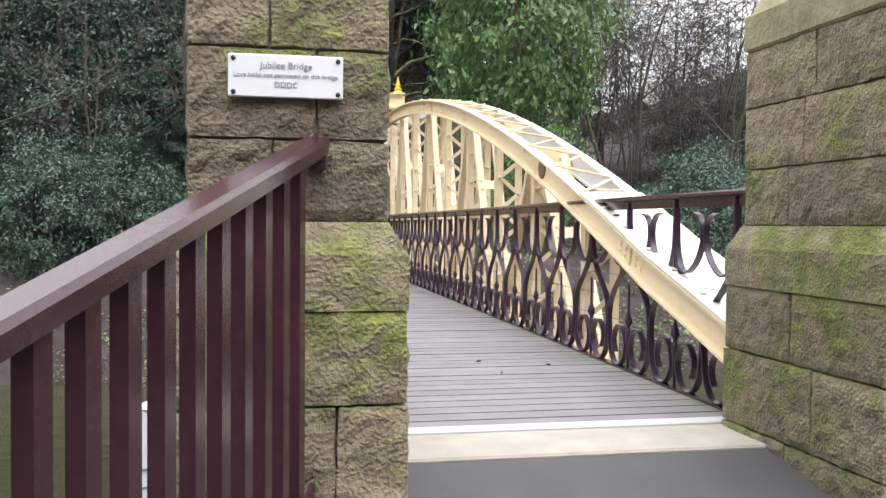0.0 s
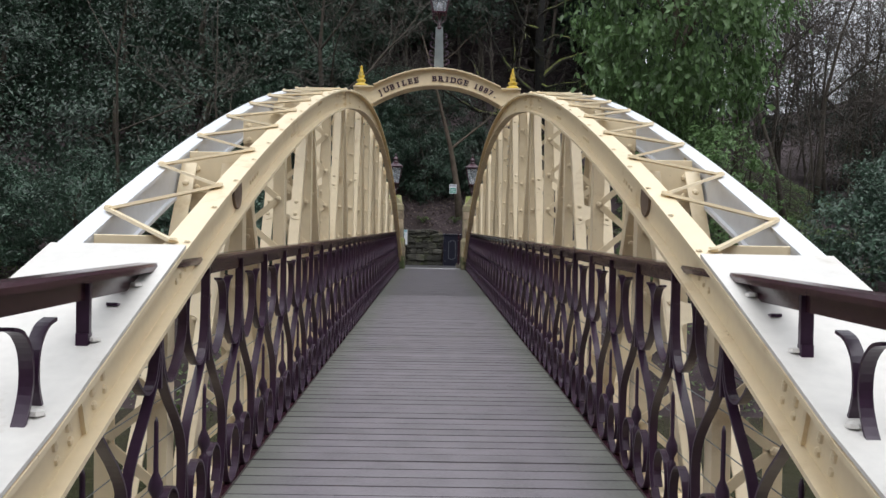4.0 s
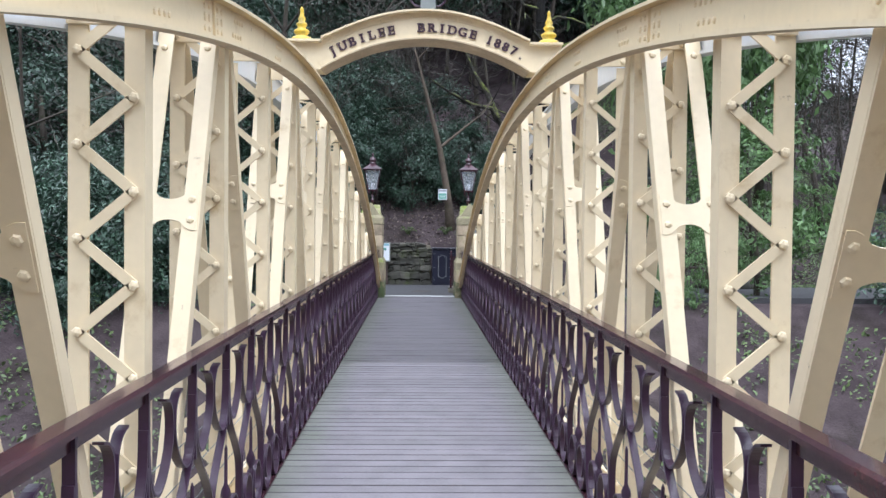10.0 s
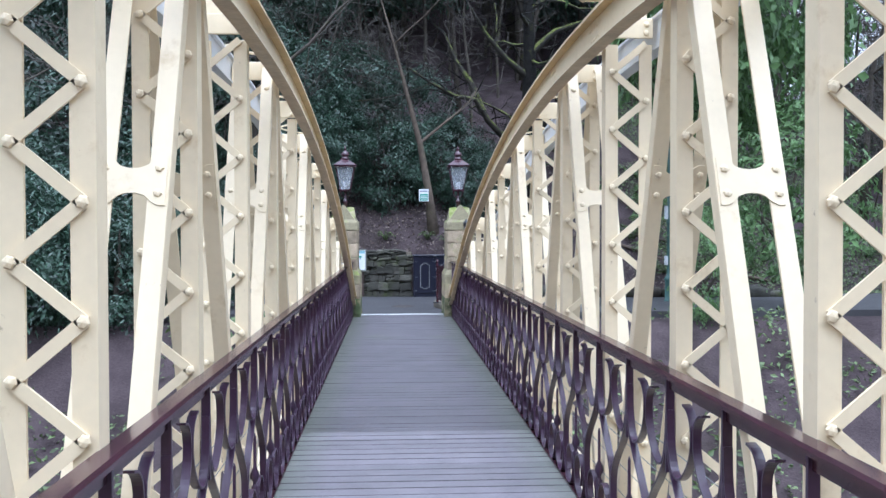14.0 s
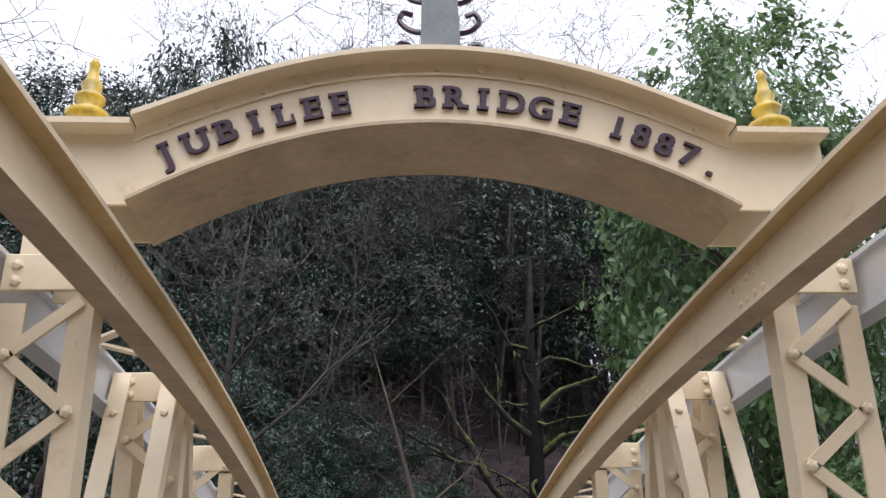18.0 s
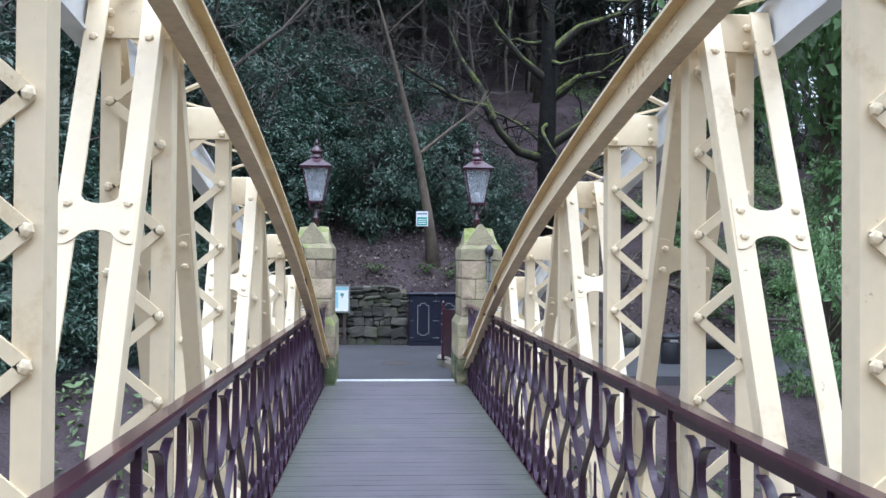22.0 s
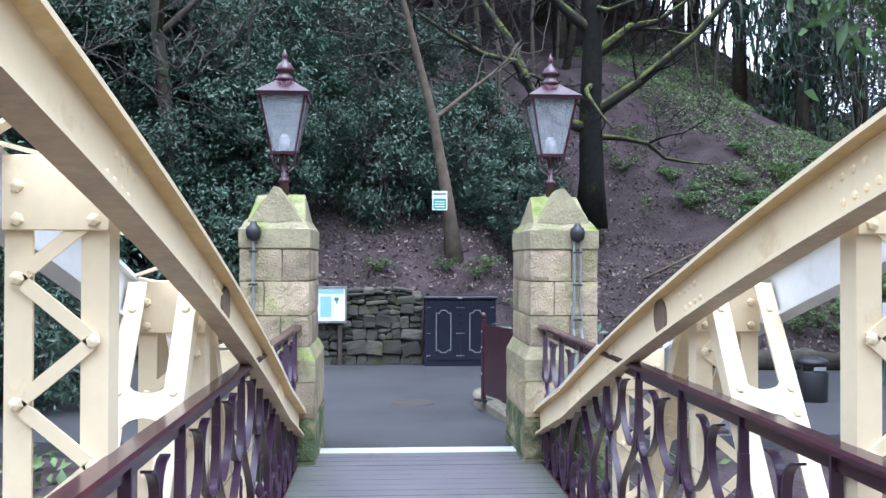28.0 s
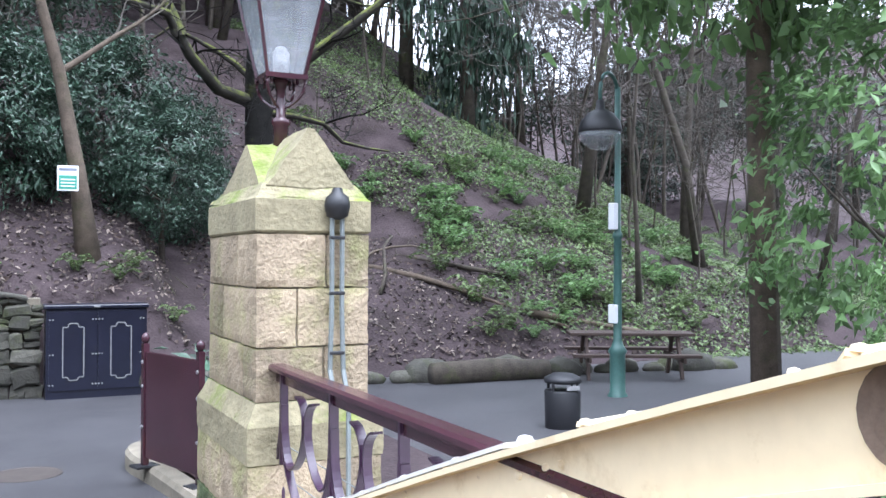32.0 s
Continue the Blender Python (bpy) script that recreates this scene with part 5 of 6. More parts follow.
for h in (0.32, 0.27, 0.22, 0.25, 0.20, 0.17, 0.14):
    x = -7.5
    while x < (0.36 if z < 0.95 else 0.05):
        w2 = R.uniform(0.14, 0.40)
        x2 = min(x + w2, 0.42)
        q = R.random()
        zz = z + R.uniform(-0.02, 0.02)
        if q < 0.45 or row == 0:
            rubble(x, x2, zz, zz + h)
        elif q < 0.8:
            k = h * R.uniform(0.35, 0.65)
            rubble(x, x2, zz, zz + k)
            rubble(x, x2, zz + k, zz + h)
        else:
            k = h * R.uniform(0.4, 0.6)
            xm = x + (x2 - x) * R.uniform(0.35, 0.65)
            rubble(x, xm, zz, zz + k)
            rubble(xm, x2, zz, zz + k)
            rubble(x, x2, zz + k, zz + h)
        x = x2
    z += h * 0.98
    row += 1
bm = bmesh.new()
box(bm, -7.5, 0.38, 35.12, 35.40, -0.5, 1.05)
part("wall_core", bm, MORTAR, wall)

cab = thing("utility_cabinet", "black-blue steel street cabinet with two lined doors against the wall", "cabinet", at=(1.065, 34.86, -0.30))
bm = bmesh.new()
slab(bm, -0.635, 0.635, -0.20, 0.25, 0.0, 1.22, 0.012)
part("body", bm, NAVY, cab)
bm = bmesh.new()
slab(bm, -0.66, 0.66, -0.235, 0.27, 1.222, 1.275, 0.012)
part("lid", bm, NAVY, cab)
for s in (-1, 1):
    dr = part("door", bmesh.new(), NAVY, cab)
    bm = bmesh.new()
    a, b = sorted((s * 0.008, s * 0.60))
    slab(bm, a, b, -0.218, -0.2015, 0.14, 1.19, 0.006)
    bm.to_mesh(dr.data)
    bm.free()
    # lined panel with stepped top and bottom
    cx = s * 0.30
    ring = [(-0.13, 0.32), (-0.07, 0.32), (-0.05, 0.28), (0.05, 0.28), (0.07, 0.32), (0.13, 0.32), (0.13, 0.98), (0.07, 0.98), (0.05, 1.03), (-0.05, 1.03), (-0.07, 0.98), (-0.13, 0.98)]
    bm = bmesh.new()
    for p, q in zip(ring, ring[1:] + ring[:1]):
        bar(bm, (cx + p[0], -0.221, p[1]), (cx + q[0], -0.221, q[1]), 0.014, 0.006, (1, 0, 0) if abs(p[0] - q[0]) < abs(p[1] - q[1]) else (0, 0, 1))
    part("door_lining", bm, PINLINE, dr)
    for hx in (0.04, 0.57):
        for hz in (0.22, 0.62, 1.08):
            bm = bmesh.new()
            rivet(bm, (s * hx - 0.02, -0.218, hz), (0, -1, 0), 0.013)
            rivet(bm, (s * hx + 0.02, -0.218, hz), (0, -1, 0), 0.013)
            part("bolt", bm, PINLINE, dr)
bm = bmesh.new()
slab(bm, -0.05, 0.03, -0.245, -0.235, 1.235, 1.262, 0.003)
part("maker_plate", bm, PINLINE, cab)

nb2 = thing("notice_board", "white visitor map board in a timber frame before the wall", "notice board", at=(-1.38, 34.86, 0.82))
bm = bmesh.new()
slab(bm, -0.39, 0.39, -0.02, 0.02, -0.29, 0.29, 0.004)
part("panel", bm, WHITE, nb2)
for a, b, c, d in ((-0.42, 0.42, 0.29, 0.33), (-0.42, 0.42, -0.33, -0.29), (-0.42, -0.39, -0.29, 0.29), (0.39, 0.42, -0.29, 0.29)):
    bm = bmesh.new()
    slab(bm, a, b, -0.032, 0.025, c, d, 0.004)
    part("frame_bar", bm, DECK, nb2)
for a, b, c, d, m2 in ((-0.37, 0.37, 0.20, 0.275, SIGNB), (-0.05, 0.15, -0.22, 0.15, SIGNB), (0.2, 0.28, 0.07, 0.13, SIGNG), (-0.25, -0.19, -0.12, -0.05, INK), (0.23, 0.26, 0.02, 0.10, INK)):
    bm = bmesh.new()
    box(bm, a, b, -0.0235, -0.02, c, d)
    part("print", bm, m2, nb2)
for x in (-0.3, 0.3):
    bm = bmesh.new()
    slab(bm, x - 0.035, x + 0.035, 0.022, 0.085, -1.25, 0.30, 0.005)
    part("leg", bm, BENCHW, nb2)

# ---- kerb, gate panel, manhole ----
kerb_pts = [(1.06, 26.98), (0.97, 27.8), (0.86, 28.7), (0.78, 29.35), (0.86, 29.72), (1.2, 29.9), (1.7, 29.95)]
bm = bmesh.new()
pts = smooth(kerb_pts, 4)
rings = []
for i, p in enumerate(pts):
    q0, q1 = Vector(pts[max(0, i - 1)]), Vector(pts[min(len(pts) - 1, i + 1)])
    d = (q1 - q0).normalized()
    nn = Vector((d.y, -d.x))
    rings.append([bm.verts.new((p[0] + nn.x * u, p[1] + nn.y * u, h)) for u, h in ((0, -0.35), (0, 0.0), (0.025, 0.035), (0.15, 0.04), (0.15, -0.35))])
for a, b in zip(rings, rings[1:]):
    for k in range(5):
        bm.faces.new((a[k], a[(k + 1) % 5], b[(k + 1) % 5], b[k]))
bm.faces.new(rings[0][::-1])
bm.faces.new(rings[-1])
bmesh.ops.recalc_face_normals(bm, faces=list(bm.faces))
single("kerb", bm, MORTAR, "dark stone kerb curving round a raised bed", "kerb", "structure")
bm = bmesh.new()
hexa(bm, [(1.2, 27.0, -0.35), (3.0, 27.0, -0.35), (3.0, 29.8, -0.35), (1.0, 29.7, -0.35), (1.2, 27.0, 0.03), (3.0, 27.0, 0.0), (3.0, 29.8, 0.0), (1.0, 29.7, 0.03)])
single("raised_bed", bm, SOIL, "dark soil of the raised bed behind the kerb", "flower bed", "structure")

gp = thing("gate_panel", "maroon sheet-steel panel with knobbed posts standing on the kerb", "panel", at=(0.96, 28.38, 0.03), rz=-73)
bm = bmesh.new()
slab(bm, -0.40, 0.40, -0.012, 0.012, 0.07, 0.86, 0.004)
part("sheet", bm, MAROON, gp)
for x in (-0.42, 0.42):
    bm = bmesh.new()
    slab(bm, x - 0.022, x + 0.022, -0.022, 0.022, 0.0, 0.92, 0.004)
    part("post", bm, MAROON, gp)
    bm = bmesh.new()
    lathe(bm, [(0.012, 0), (0.03, 0.02), (0.034, 0.045), (0.025, 0.07), (0.006, 0.085)], 10, (x, 0, 0.915))
    part("knob", bm, MAROON, gp, "", True)
    bm = bmesh.new()
    slab(bm, x - 0.07, x + 0.07, -0.09, 0.09, -0.005, 0.014, 0.004)
    part("foot", bm, BLACK, gp)
    for z in (0.30, 0.60, 0.78):
        bm = bmesh.new()
        rivet(bm, (x, -0.022, z), (0, -1, 0), 0.015)
        part("bolt", bm, PINLINE, gp)
bm = bmesh.new()
lathe(bm, [(0.27, -0.03), (0.27, 0.004), (0.25, 0.005), (0.245, 0.002), (0.03, 0.003)], 24, (0.05, 29.55, -0.115))
single("manhole_cover", bm, RUST, "round worn iron manhole cover set in the path", "manhole cover")

# ---- bin, bench, street lamp ----
bn = thing("litter_bin", "black round plastic litter bin on the path", "bin", at=(4.98, 29.4, -0.20))
bn.scale = (0.74, 0.74, 0.74)
bm = bmesh.new()
lathe(bm, [(0.20, 0), (0.235, 0.03), (0.25, 0.62), (0.24, 0.64)], 20)
part("body", bm, BLACK, bn, "", True)
bm = bmesh.new()
lathe(bm, [(0.245, 0.74), (0.26, 0.77), (0.25, 0.81), (0.15, 0.86), (0.03, 0.875)], 20)
part("hood", bm, BLACK, bn, "", True)
for k in range(4):
    bm = bmesh.new()
    a = k * math.pi / 2 + 0.4
    tube(bm, [(0.235 * math.cos(a), 0.235 * math.sin(a), 0.60), (0.235 * math.cos(a), 0.235 * math.sin(a), 0.78)], 0.022, 5)
    part("stay", bm, BLACK, bn)
bm = bmesh.new()
box(bm, -0.10, 0.10, -0.262, -0.252, 0.66, 0.72)
part("label", bm, PINLINE, bn)

pb = thing("picnic_bench", "dark weathered timber picnic bench at the foot of the slope", "bench", at=(8.7, 33.1, -0.27), rz=-28)
for k in range(4):
    bm = bmesh.new()
    slab(bm, -0.95, 0.95, -0.30 + k * 0.155, -0.16 + k * 0.155, 0.70, 0.745, 0.006)
    part("table_board", bm, BENCHW, pb)
for y in (-0.72, 0.52):
    bm = bmesh.new()
    slab(bm, -0.95, 0.95, y, y + 0.20, 0.41, 0.455, 0.006)
    part("seat_board", bm, BENCHW, pb)
for x in (-0.7, 0.7):
    for q in (-1, 1):
        bm = bmesh.new()
        bar(bm, (x, q * 0.55, 0.0), (x, q * 0.18, 0.70), 0.09, 0.045, (0, 1, 0))
        part("leg", bm, BENCHW, pb)
    bm = bmesh.new()
    slab(bm, x - 0.02, x + 0.02, -0.72, 0.72, 0.33, 0.41, 0.005)
    part("cross_bearer", bm, BENCHW, pb)

sl = thing("street_lamp", "green enamelled street lamp with a hanging globe on a curved bracket", "street lamp", at=(7.0, 31.16, -0.24))
bm = bmesh.new()
lathe(bm, [(0.13, 0), (0.13, 0.10), (0.10, 0.14), (0.10, 0.62), (0.125, 0.66), (0.085, 0.72), (0.055, 0.80), (0.05, 2.1), (0.065, 2.12), (0.065, 2.16), (0.042, 2.2), (0.038, 4.05)], 12)
part("column", bm, GREENP, sl, "", True)
bm = bmesh.new()
tube(bm, [(0, 0, 3.55)] + [(-0.21 + 0.21 * math.cos(radians(a)), -0.10 * (1 - math.cos(radians(a))), 3.95 + 0.25 * math.sin(radians(a))) for a in range(0, 181, 20)] + [(-0.42, -0.2, 3.80)], 0.026, 7)
part("bracket", bm, GREENP, sl, "", True)
bm = bmesh.new()
lathe(bm, [(0.27, 3.42), (0.275, 3.44), (0.25, 3.55), (0.16, 3.66), (0.06, 3.71), (0.05, 3.82)], 18, (-0.42, -0.2, 0))
part("hood", bm, BLACK, sl, "grey metal half-dome hood", True)
bm = bmesh.new()
lathe(bm, [(0.03, 3.20), (0.12, 3.215), (0.20, 3.27), (0.25, 3.35), (0.265, 3.415)], 18, (-0.42, -0.2, 0))
part("globe", bm, GLASS, sl, "clear glass bowl", True)
for z, h in ((2.22, 0.34), (1.02, 0.24)):
    bm = bmesh.new()
    slab(bm, -0.10, -0.04, -0.06, 0.06, z, z + h, 0.008)
    part("control_box", bm, WHITE, sl)

# ---- rocks and logs at the foot of the slope ----
R = random.Random(11)
for k in range(22):
    x = 2.0 + k * 0.42 + R.uniform(-0.1, 0.1)
    y = 34.75 - 0.06 * k + R.uniform(-0.15, 0.15)
    bm = bmesh.new()
    r = R.uniform(0.16, 0.34)
    bmesh.ops.create_icosphere(bm, subdivisions=2, radius=r)
    for v2 in bm.verts:
        v2.co = Vector((v2.co.x * 1.3, v2.co.y, v2.co.z * 0.75)) * (1 + 0.35 * noise.noise(v2.co * 4 + Vector((k * 3, 0, 0))))
    bmesh.ops.translate(bm, vec=(x, y, -0.26 + r * 0.35), verts=list(bm.verts))
    single("rock", bm, RUBBLE, "dark mossy rock edging the path", "rock", group="edging rocks", smooth=True)
bm = bmesh.new()
tube(bm, [(5.6, 33.75, -0.10), (6.6, 33.70, -0.08), (7.5, 33.6, -0.11)], [0.17, 0.185, 0.16], 12)
single("fallen_log", bm, BARK, "cut log lying beside the path", "log", smooth=True)
for k, (a, b, r) in enumerate((((6.0, 38.5, 2.9), (9.6, 36.2, 1.9), 0.07), ((7.4, 38.6, 3.2), (11.0, 37.0, 2.2), 0.06), ((5.2, 37.6, 2.1), (8.0, 39.2, 4.0), 0.035), ((6.2, 37.2, 2.3), (7.6, 40.0, 4.4), 0.04), ((9.0, 36.6, 1.5), (12.0, 35.8, 1.1), 0.08))):
    bm = bmesh.new()
    p0, p1 = Vector(a), Vector(b)
    pts = []
    for i in range(7):
        p = p0.lerp(p1, i / 6)
        pts.append((p.x, p.y + 0.15 * math.sin(i * 1.7 + k), ground_z(p.x, p.y) + r * 0.6 + 0.25 * math.sin(i * math.pi / 6) * (k in (2, 3))))
    tube(bm, pts, [r * (1 - 0.08 * i) for i in range(7)], 7)
    single("fallen_branch", bm, BARK if k % 2 else PALEBARK, "fallen dead branch lying on the wooded slope", "branch", group="fallen branches", smooth=True)

# ---- crowns shared by the leafy trees ----
DARK = [crown_mesh("dark_crown", k, 105, 75, 0.145, 0.066, LEAFD, hang=0.03) for k in (1, 2)]
MID = [crown_mesh("laurel_crown", k, 110, 120, 0.13, 0.064, LEAFM, hang=0.04, narrow=0.36) for k in (3, 4)]
PALE = crown_mesh("pale_crown", 5, 250, 105, 0.085, 0.052, LEAFL, hang=0.05, narrow=0.5)
BUSHY = crown_mesh("rhododendron_crown", 6, 130, 42, 0.085, 0.075, LEAFL, hang=0.02, narrow=0.42)

R = random.Random(21)


def stand(n, x0, x1, y0, y1, h0, h1, s0, s1, crowns, label, group, trunk=0.18, gap=2.2):
    """Leafy trees strewn over a stretch of the plan, kept some way apart."""
    done = []
    tries = 0
    while len(done) < n and tries < n * 30:
        tries += 1
        x, y = R.uniform(x0, x1), R.uniform(y0, y1)
        if any((x - a) ** 2 + (y - b) ** 2 < gap * gap for a, b in done):
            continue
        done.append((x, y))
        s = R.uniform(s0, s1)
        leafy("evergreen_tree", label, (x, y, ground_z(x, y) + R.uniform(h0, h1)), R.choice(crowns), (s, s, s * R.uniform(0.95, 1.35)), trunk, group)


stand(17, -24, -5.5, 33, 46, 2.0, 6.5, 2.4, 3.4, DARK, "dark dense evergreen tree on the wooded bank", "evergreen trees")
stand(9, -34, -10, 24.5, 33, 1.5, 4.5, 2.2, 3.2, DARK, "dark dense evergreen tree at the water's edge", "evergreen trees")
stand(14, -26, -3, 44, 62, 4.0, 10.0, 3.2, 4.8, DARK, "dark evergreen tree high on the hillside", "hillside evergreens", 0.22, 3.6)
stand(16, -34, 14, 62, 80, 7.0, 12.0, 4.2, 5.8, DARK, "dark evergreen tree high on the hillside", "hillside evergreens", 0.25, 5)
stand(7, 22, 38, 50, 70, 2.0, 6.0, 2.4, 3.6, DARK, "dark evergreen tree on the right-hand slope".replace("right-hand ", "wooded "), "evergreen trees")
stand(7, -4.6, -1.6, 36.2, 40.5, 1.2, 3.6, 1.2, 1.9, MID, "glossy dark green laurel on the slope behind the wall", "laurels", 0.06, 1.2)
stand(6, -6.5, -2.6, 35.9, 37.6, 0.9, 1.8, 1.0, 1.5, MID, "glossy dark green laurel on the slope behind the wall", "laurels", 0.05, 0.9)
stand(5, -8.0, -3.0, 36.6, 38.6, 3.2, 5.2, 1.5, 2.1, MID, "tall glossy laurel leaning over the rubble wall", "tall laurels", 0.07, 1.5)
stand(5, -1.0, 3.0, 37.6, 40.5, 0.6, 2.6, 1.0, 1.6, MID, "glossy dark green laurel on the slope behind the wall", "laurels", 0.05, 1.1)
stand(10, -13, -4.5, 24.6, 29.5, 0.8, 2.4, 1.1, 1.9, MID, "bright green laurel bush on the river bank", "bank laurels", 0.06, 1.5)
stand(5, 9.5, 22, 25.5, 33, 1.0, 2.6, 1.2, 2.2, MID, "bright green laurel bush on the river bank", "bank laurels", 0.06, 1.8)
stand(8, -4.5, 2.0, 43, 58, 3.0, 11.0, 2.2, 3.2, DARK, "dark evergreen shrub under the hillside trees", "hillside understorey", 0.08, 2.4)
stand(7, 5.5, 14, 48, 60, 6.0, 12.0, 2.6, 3.8, DARK, "dark evergreen tree high on the hillside", "hillside evergreens", 0.2, 3.2)
for x, y, z, a, b in ((-6.0, 45, 15, 2.4, 9.0), (-11, 47, 14, 2.6, 8.0), (13.2, 47, 15, 2.4, 9.5), (1.5, 58, 22, 2.2, 8.0), (-2.5, 57, 21, 2.0, 8.5), (5.0, 58, 23, 1.9, 8.0), (9.2, 56, 20, 2.2, 8.5), (-9.5, 50, 19, 2.6, 9.5), (12.0, 54, 23, 2.3, 8.5), (16.0, 52, 20, 2.6, 9.0), (-4.5, 60, 26, 2.0, 8.0), (-8.5, 46, 19, 3.2, 9.5)):
    leafy("evergreen_tree", "tall narrow dark evergreen rising above the hillside", (x, y, z), DARK[0], (a, a, b), 0.2, "tall evergreens")
leafy("light_green_tree", "tall light green broadleaf tree beside the riverside path", (8.2, 29.8, 10.2), PALE, (3.6, 3.4, 6.2), 0.15, "light green trees", PALEBARK)
leafy("rhododendron", "pale green rhododendron beside the riverside path", (8.9, 28.3, 2.6), BUSHY, (2.1, 1.9, 2.3), 0.07, "rhododendrons")
leafy("rhododendron", "pale green rhododendron beside the riverside path", (6.1, 25.9, 0.9), BUSHY, (0.7, 0.7, 1.5), 0.04, "rhododendrons")

# ---- bare trees ----
bare_tree(1, "leaning pale-barked tree carrying a small green sign", (1.15, 36.6, ground_z(1.15, 36.6)), 8.0, 0.155, (-0.25, 0.02), 4, PALEBARK, "sign tree", (2, 4), 0.05)
sg2 = thing("tree_sign", "white and green path notice fixed to a leaning tree", "sign", at=(0.80, 36.42, 2.80), rz=-4)
bm = bmesh.new()
slab(bm, -0.15, 0.15, -0.008, 0.008, -0.19, 0.19, 0.003)
part("plate", bm, WHITE, sg2)
for c, d, m2 in ((0.11, 0.15, INK), (-0.165, 0.04, SIGNG)):
    bm = bmesh.new()
    box(bm, -0.125, 0.125, -0.0115, -0.008, c, d)
    part("print", bm, m2, sg2)
for k in range(3):
    bm = bmesh.new()
    box(bm, -0.10, 0.10, -0.0145, -0.0115, -0.03 - 0.05 * k, -0.01 - 0.05 * k)
    part("print", bm, WHITE, sg2)

mt = thing("mossy_tree", "dark old tree with spreading moss-covered limbs", "tree", at=(4.65, 40.0, 0))
RT = random.Random(8)
bm = bmesh.new()
tube(bm, [(0, 0, 2.4), (0.02, 0, 3.6), (-0.02, 0, 5.2), (0.06, 0, 7.4), (0.0, 0.1, 10.0), (0.2, 0.2, 13.5)], [0.42, 0.30, 0.27, 0.23, 0.17, 0.06], 12)
part("trunk", bm, WETBARK, mt, "", True)
tw = bmesh.new()
for limb in ([(-0.15, 0, 4.8), (-0.9, -0.3, 4.95), (-1.5, -0.6, 5.5), (-1.95, -0.8, 6.2), (-2.7, -1.0, 6.3), (-3.5, -1.2, 6.7), (-4.3, -1.3, 7.2)],
             [(-1.7, -0.7, 5.8), (-2.1, -0.6, 6.8), (-2.6, -0.4, 7.6), (-3.0, -0.3, 8.6)],
             [(0.12, 0, 5.2), (1.0, -0.4, 5.8), (2.3, -0.8, 6.9), (3.5, -1.0, 8.3), (4.6, -1.2, 9.2)],
             [(0.15, 0, 6.6), (0.9, -0.2, 7.2), (1.5, -0.4, 7.3), (2.2, -0.5, 7.8)],
             [(-0.1, 0, 7.2), (-0.8, -0.2, 7.7), (-1.6, -0.4, 8.6), (-2.2, -0.6, 9.6)],
             [(0.1, 0, 8.0), (1.0, 0.2, 8.8), (2.2, 0.1, 9.2), (3.4, 0.2, 10.4)]):
    bm = bmesh.new()
    n = len(limb)
    tube(bm, limb, [0.15 * (1 - 0.8 * i / (n - 1)) for i in range(n)], 8, False)
    part("limb", bm, MOSSBARK, mt, "dark limb with green moss on top", True)
    for p, q in zip(limb[1:], limb[2:] + [limb[-1]]):
        for k in range(2):
            h = (Vector(q) - Vector(p) + Vector((RT.gauss(0, 0.5), RT.gauss(0, 0.5), RT.gauss(0.1, 0.5))))
            for pts, rad, dp in branch_lines(RT, p, h if h.length > 0.05 else (0, 0, 1), RT.uniform(0.9, 1.8), 0.035, 2, 0.28, (2, 3), 0.05, 0.6):
                tube(tw, pts, [max(r, 0.006) for r in rad], 3, False)
for k in range(11):
    a, z0 = k * 2.4, 4.6 + k * 0.62
    for pts, rad, dp in branch_lines(RT, (0.1 * math.cos(a), 0.1 * math.sin(a), z0), (math.cos(a), 0.7 * math.sin(a) - 0.25, 0.35), RT.uniform(2.2, 3.6), 0.075, 3, 0.34, (2, 4), 0.05, 0.58):
        if dp == 3:
            bm = bmesh.new()
            tube(bm, pts, rad, 6, False)
            part("limb", bm, MOSSBARK, mt, "dark limb with green moss on top", True)
        else:
            tube(tw, pts, [max(r, 0.007) for r in rad], 3, False)
tagged(part("twig_mass", tw, WETBARK, mt), kind="stuff")

seeds = 100
for x, y, h, r in ((-4.2, 35.95, 12, 0.30), (-5.6, 36.3, 9, 0.10), (-3.3, 36.2, 8, 0.09), (-3.2, 38.2, 9, 0.12), (-7.5, 31.5, 10, 0.13), (-9.5, 27.0, 11, 0.12), (-6.5, 42, 15, 0.17), (-1.5, 43.5, 16, 0.17), (2.6, 45, 17, 0.17),
                   (5.5, 47.5, 17, 0.18), (14.0, 42.0, 15, 0.26), (15.5, 39.0, 14, 0.2), (18.5, 43, 15, 0.24), (12.0, 37.0, 9, 0.10), (20, 37.0, 13, 0.2), (23, 42, 15, 0.2),
                   (17, 50, 17, 0.22), (26, 48, 16, 0.22), (10, 53, 19, 0.2), (0.5, 52, 19, 0.19), (-7, 53, 18, 0.19), (3.5, 58, 19, 0.2), (-14, 50, 16, 0.17), (15, 60, 18, 0.2), (30, 40, 14, 0.2), (28, 58, 16, 0.2),
                   (-3, 60, 19, 0.2), (7, 63, 19, 0.2), (-11, 62, 18, 0.2), (20, 66, 17, 0.2), (-0.5, 48, 16, 0.15), (6.5, 54, 18, 0.17), (-4.5, 48.5, 17, 0.16), (22, 50, 16, 0.2), (33, 50, 15, 0.2)):
    seeds += 1
    Rb = random.Random(seeds)
    bare_tree(seeds, "leafless winter tree with fine twigs on the wooded hillside", (x, y, ground_z(x, y)), h, r * 0.62, (Rb.uniform(-0.12, 0.12), Rb.uniform(-0.08, 0.05)), 4,
              BARK, "bare trees", (4, 5), 0.10)

# ---- leafless saplings ----
sap = []
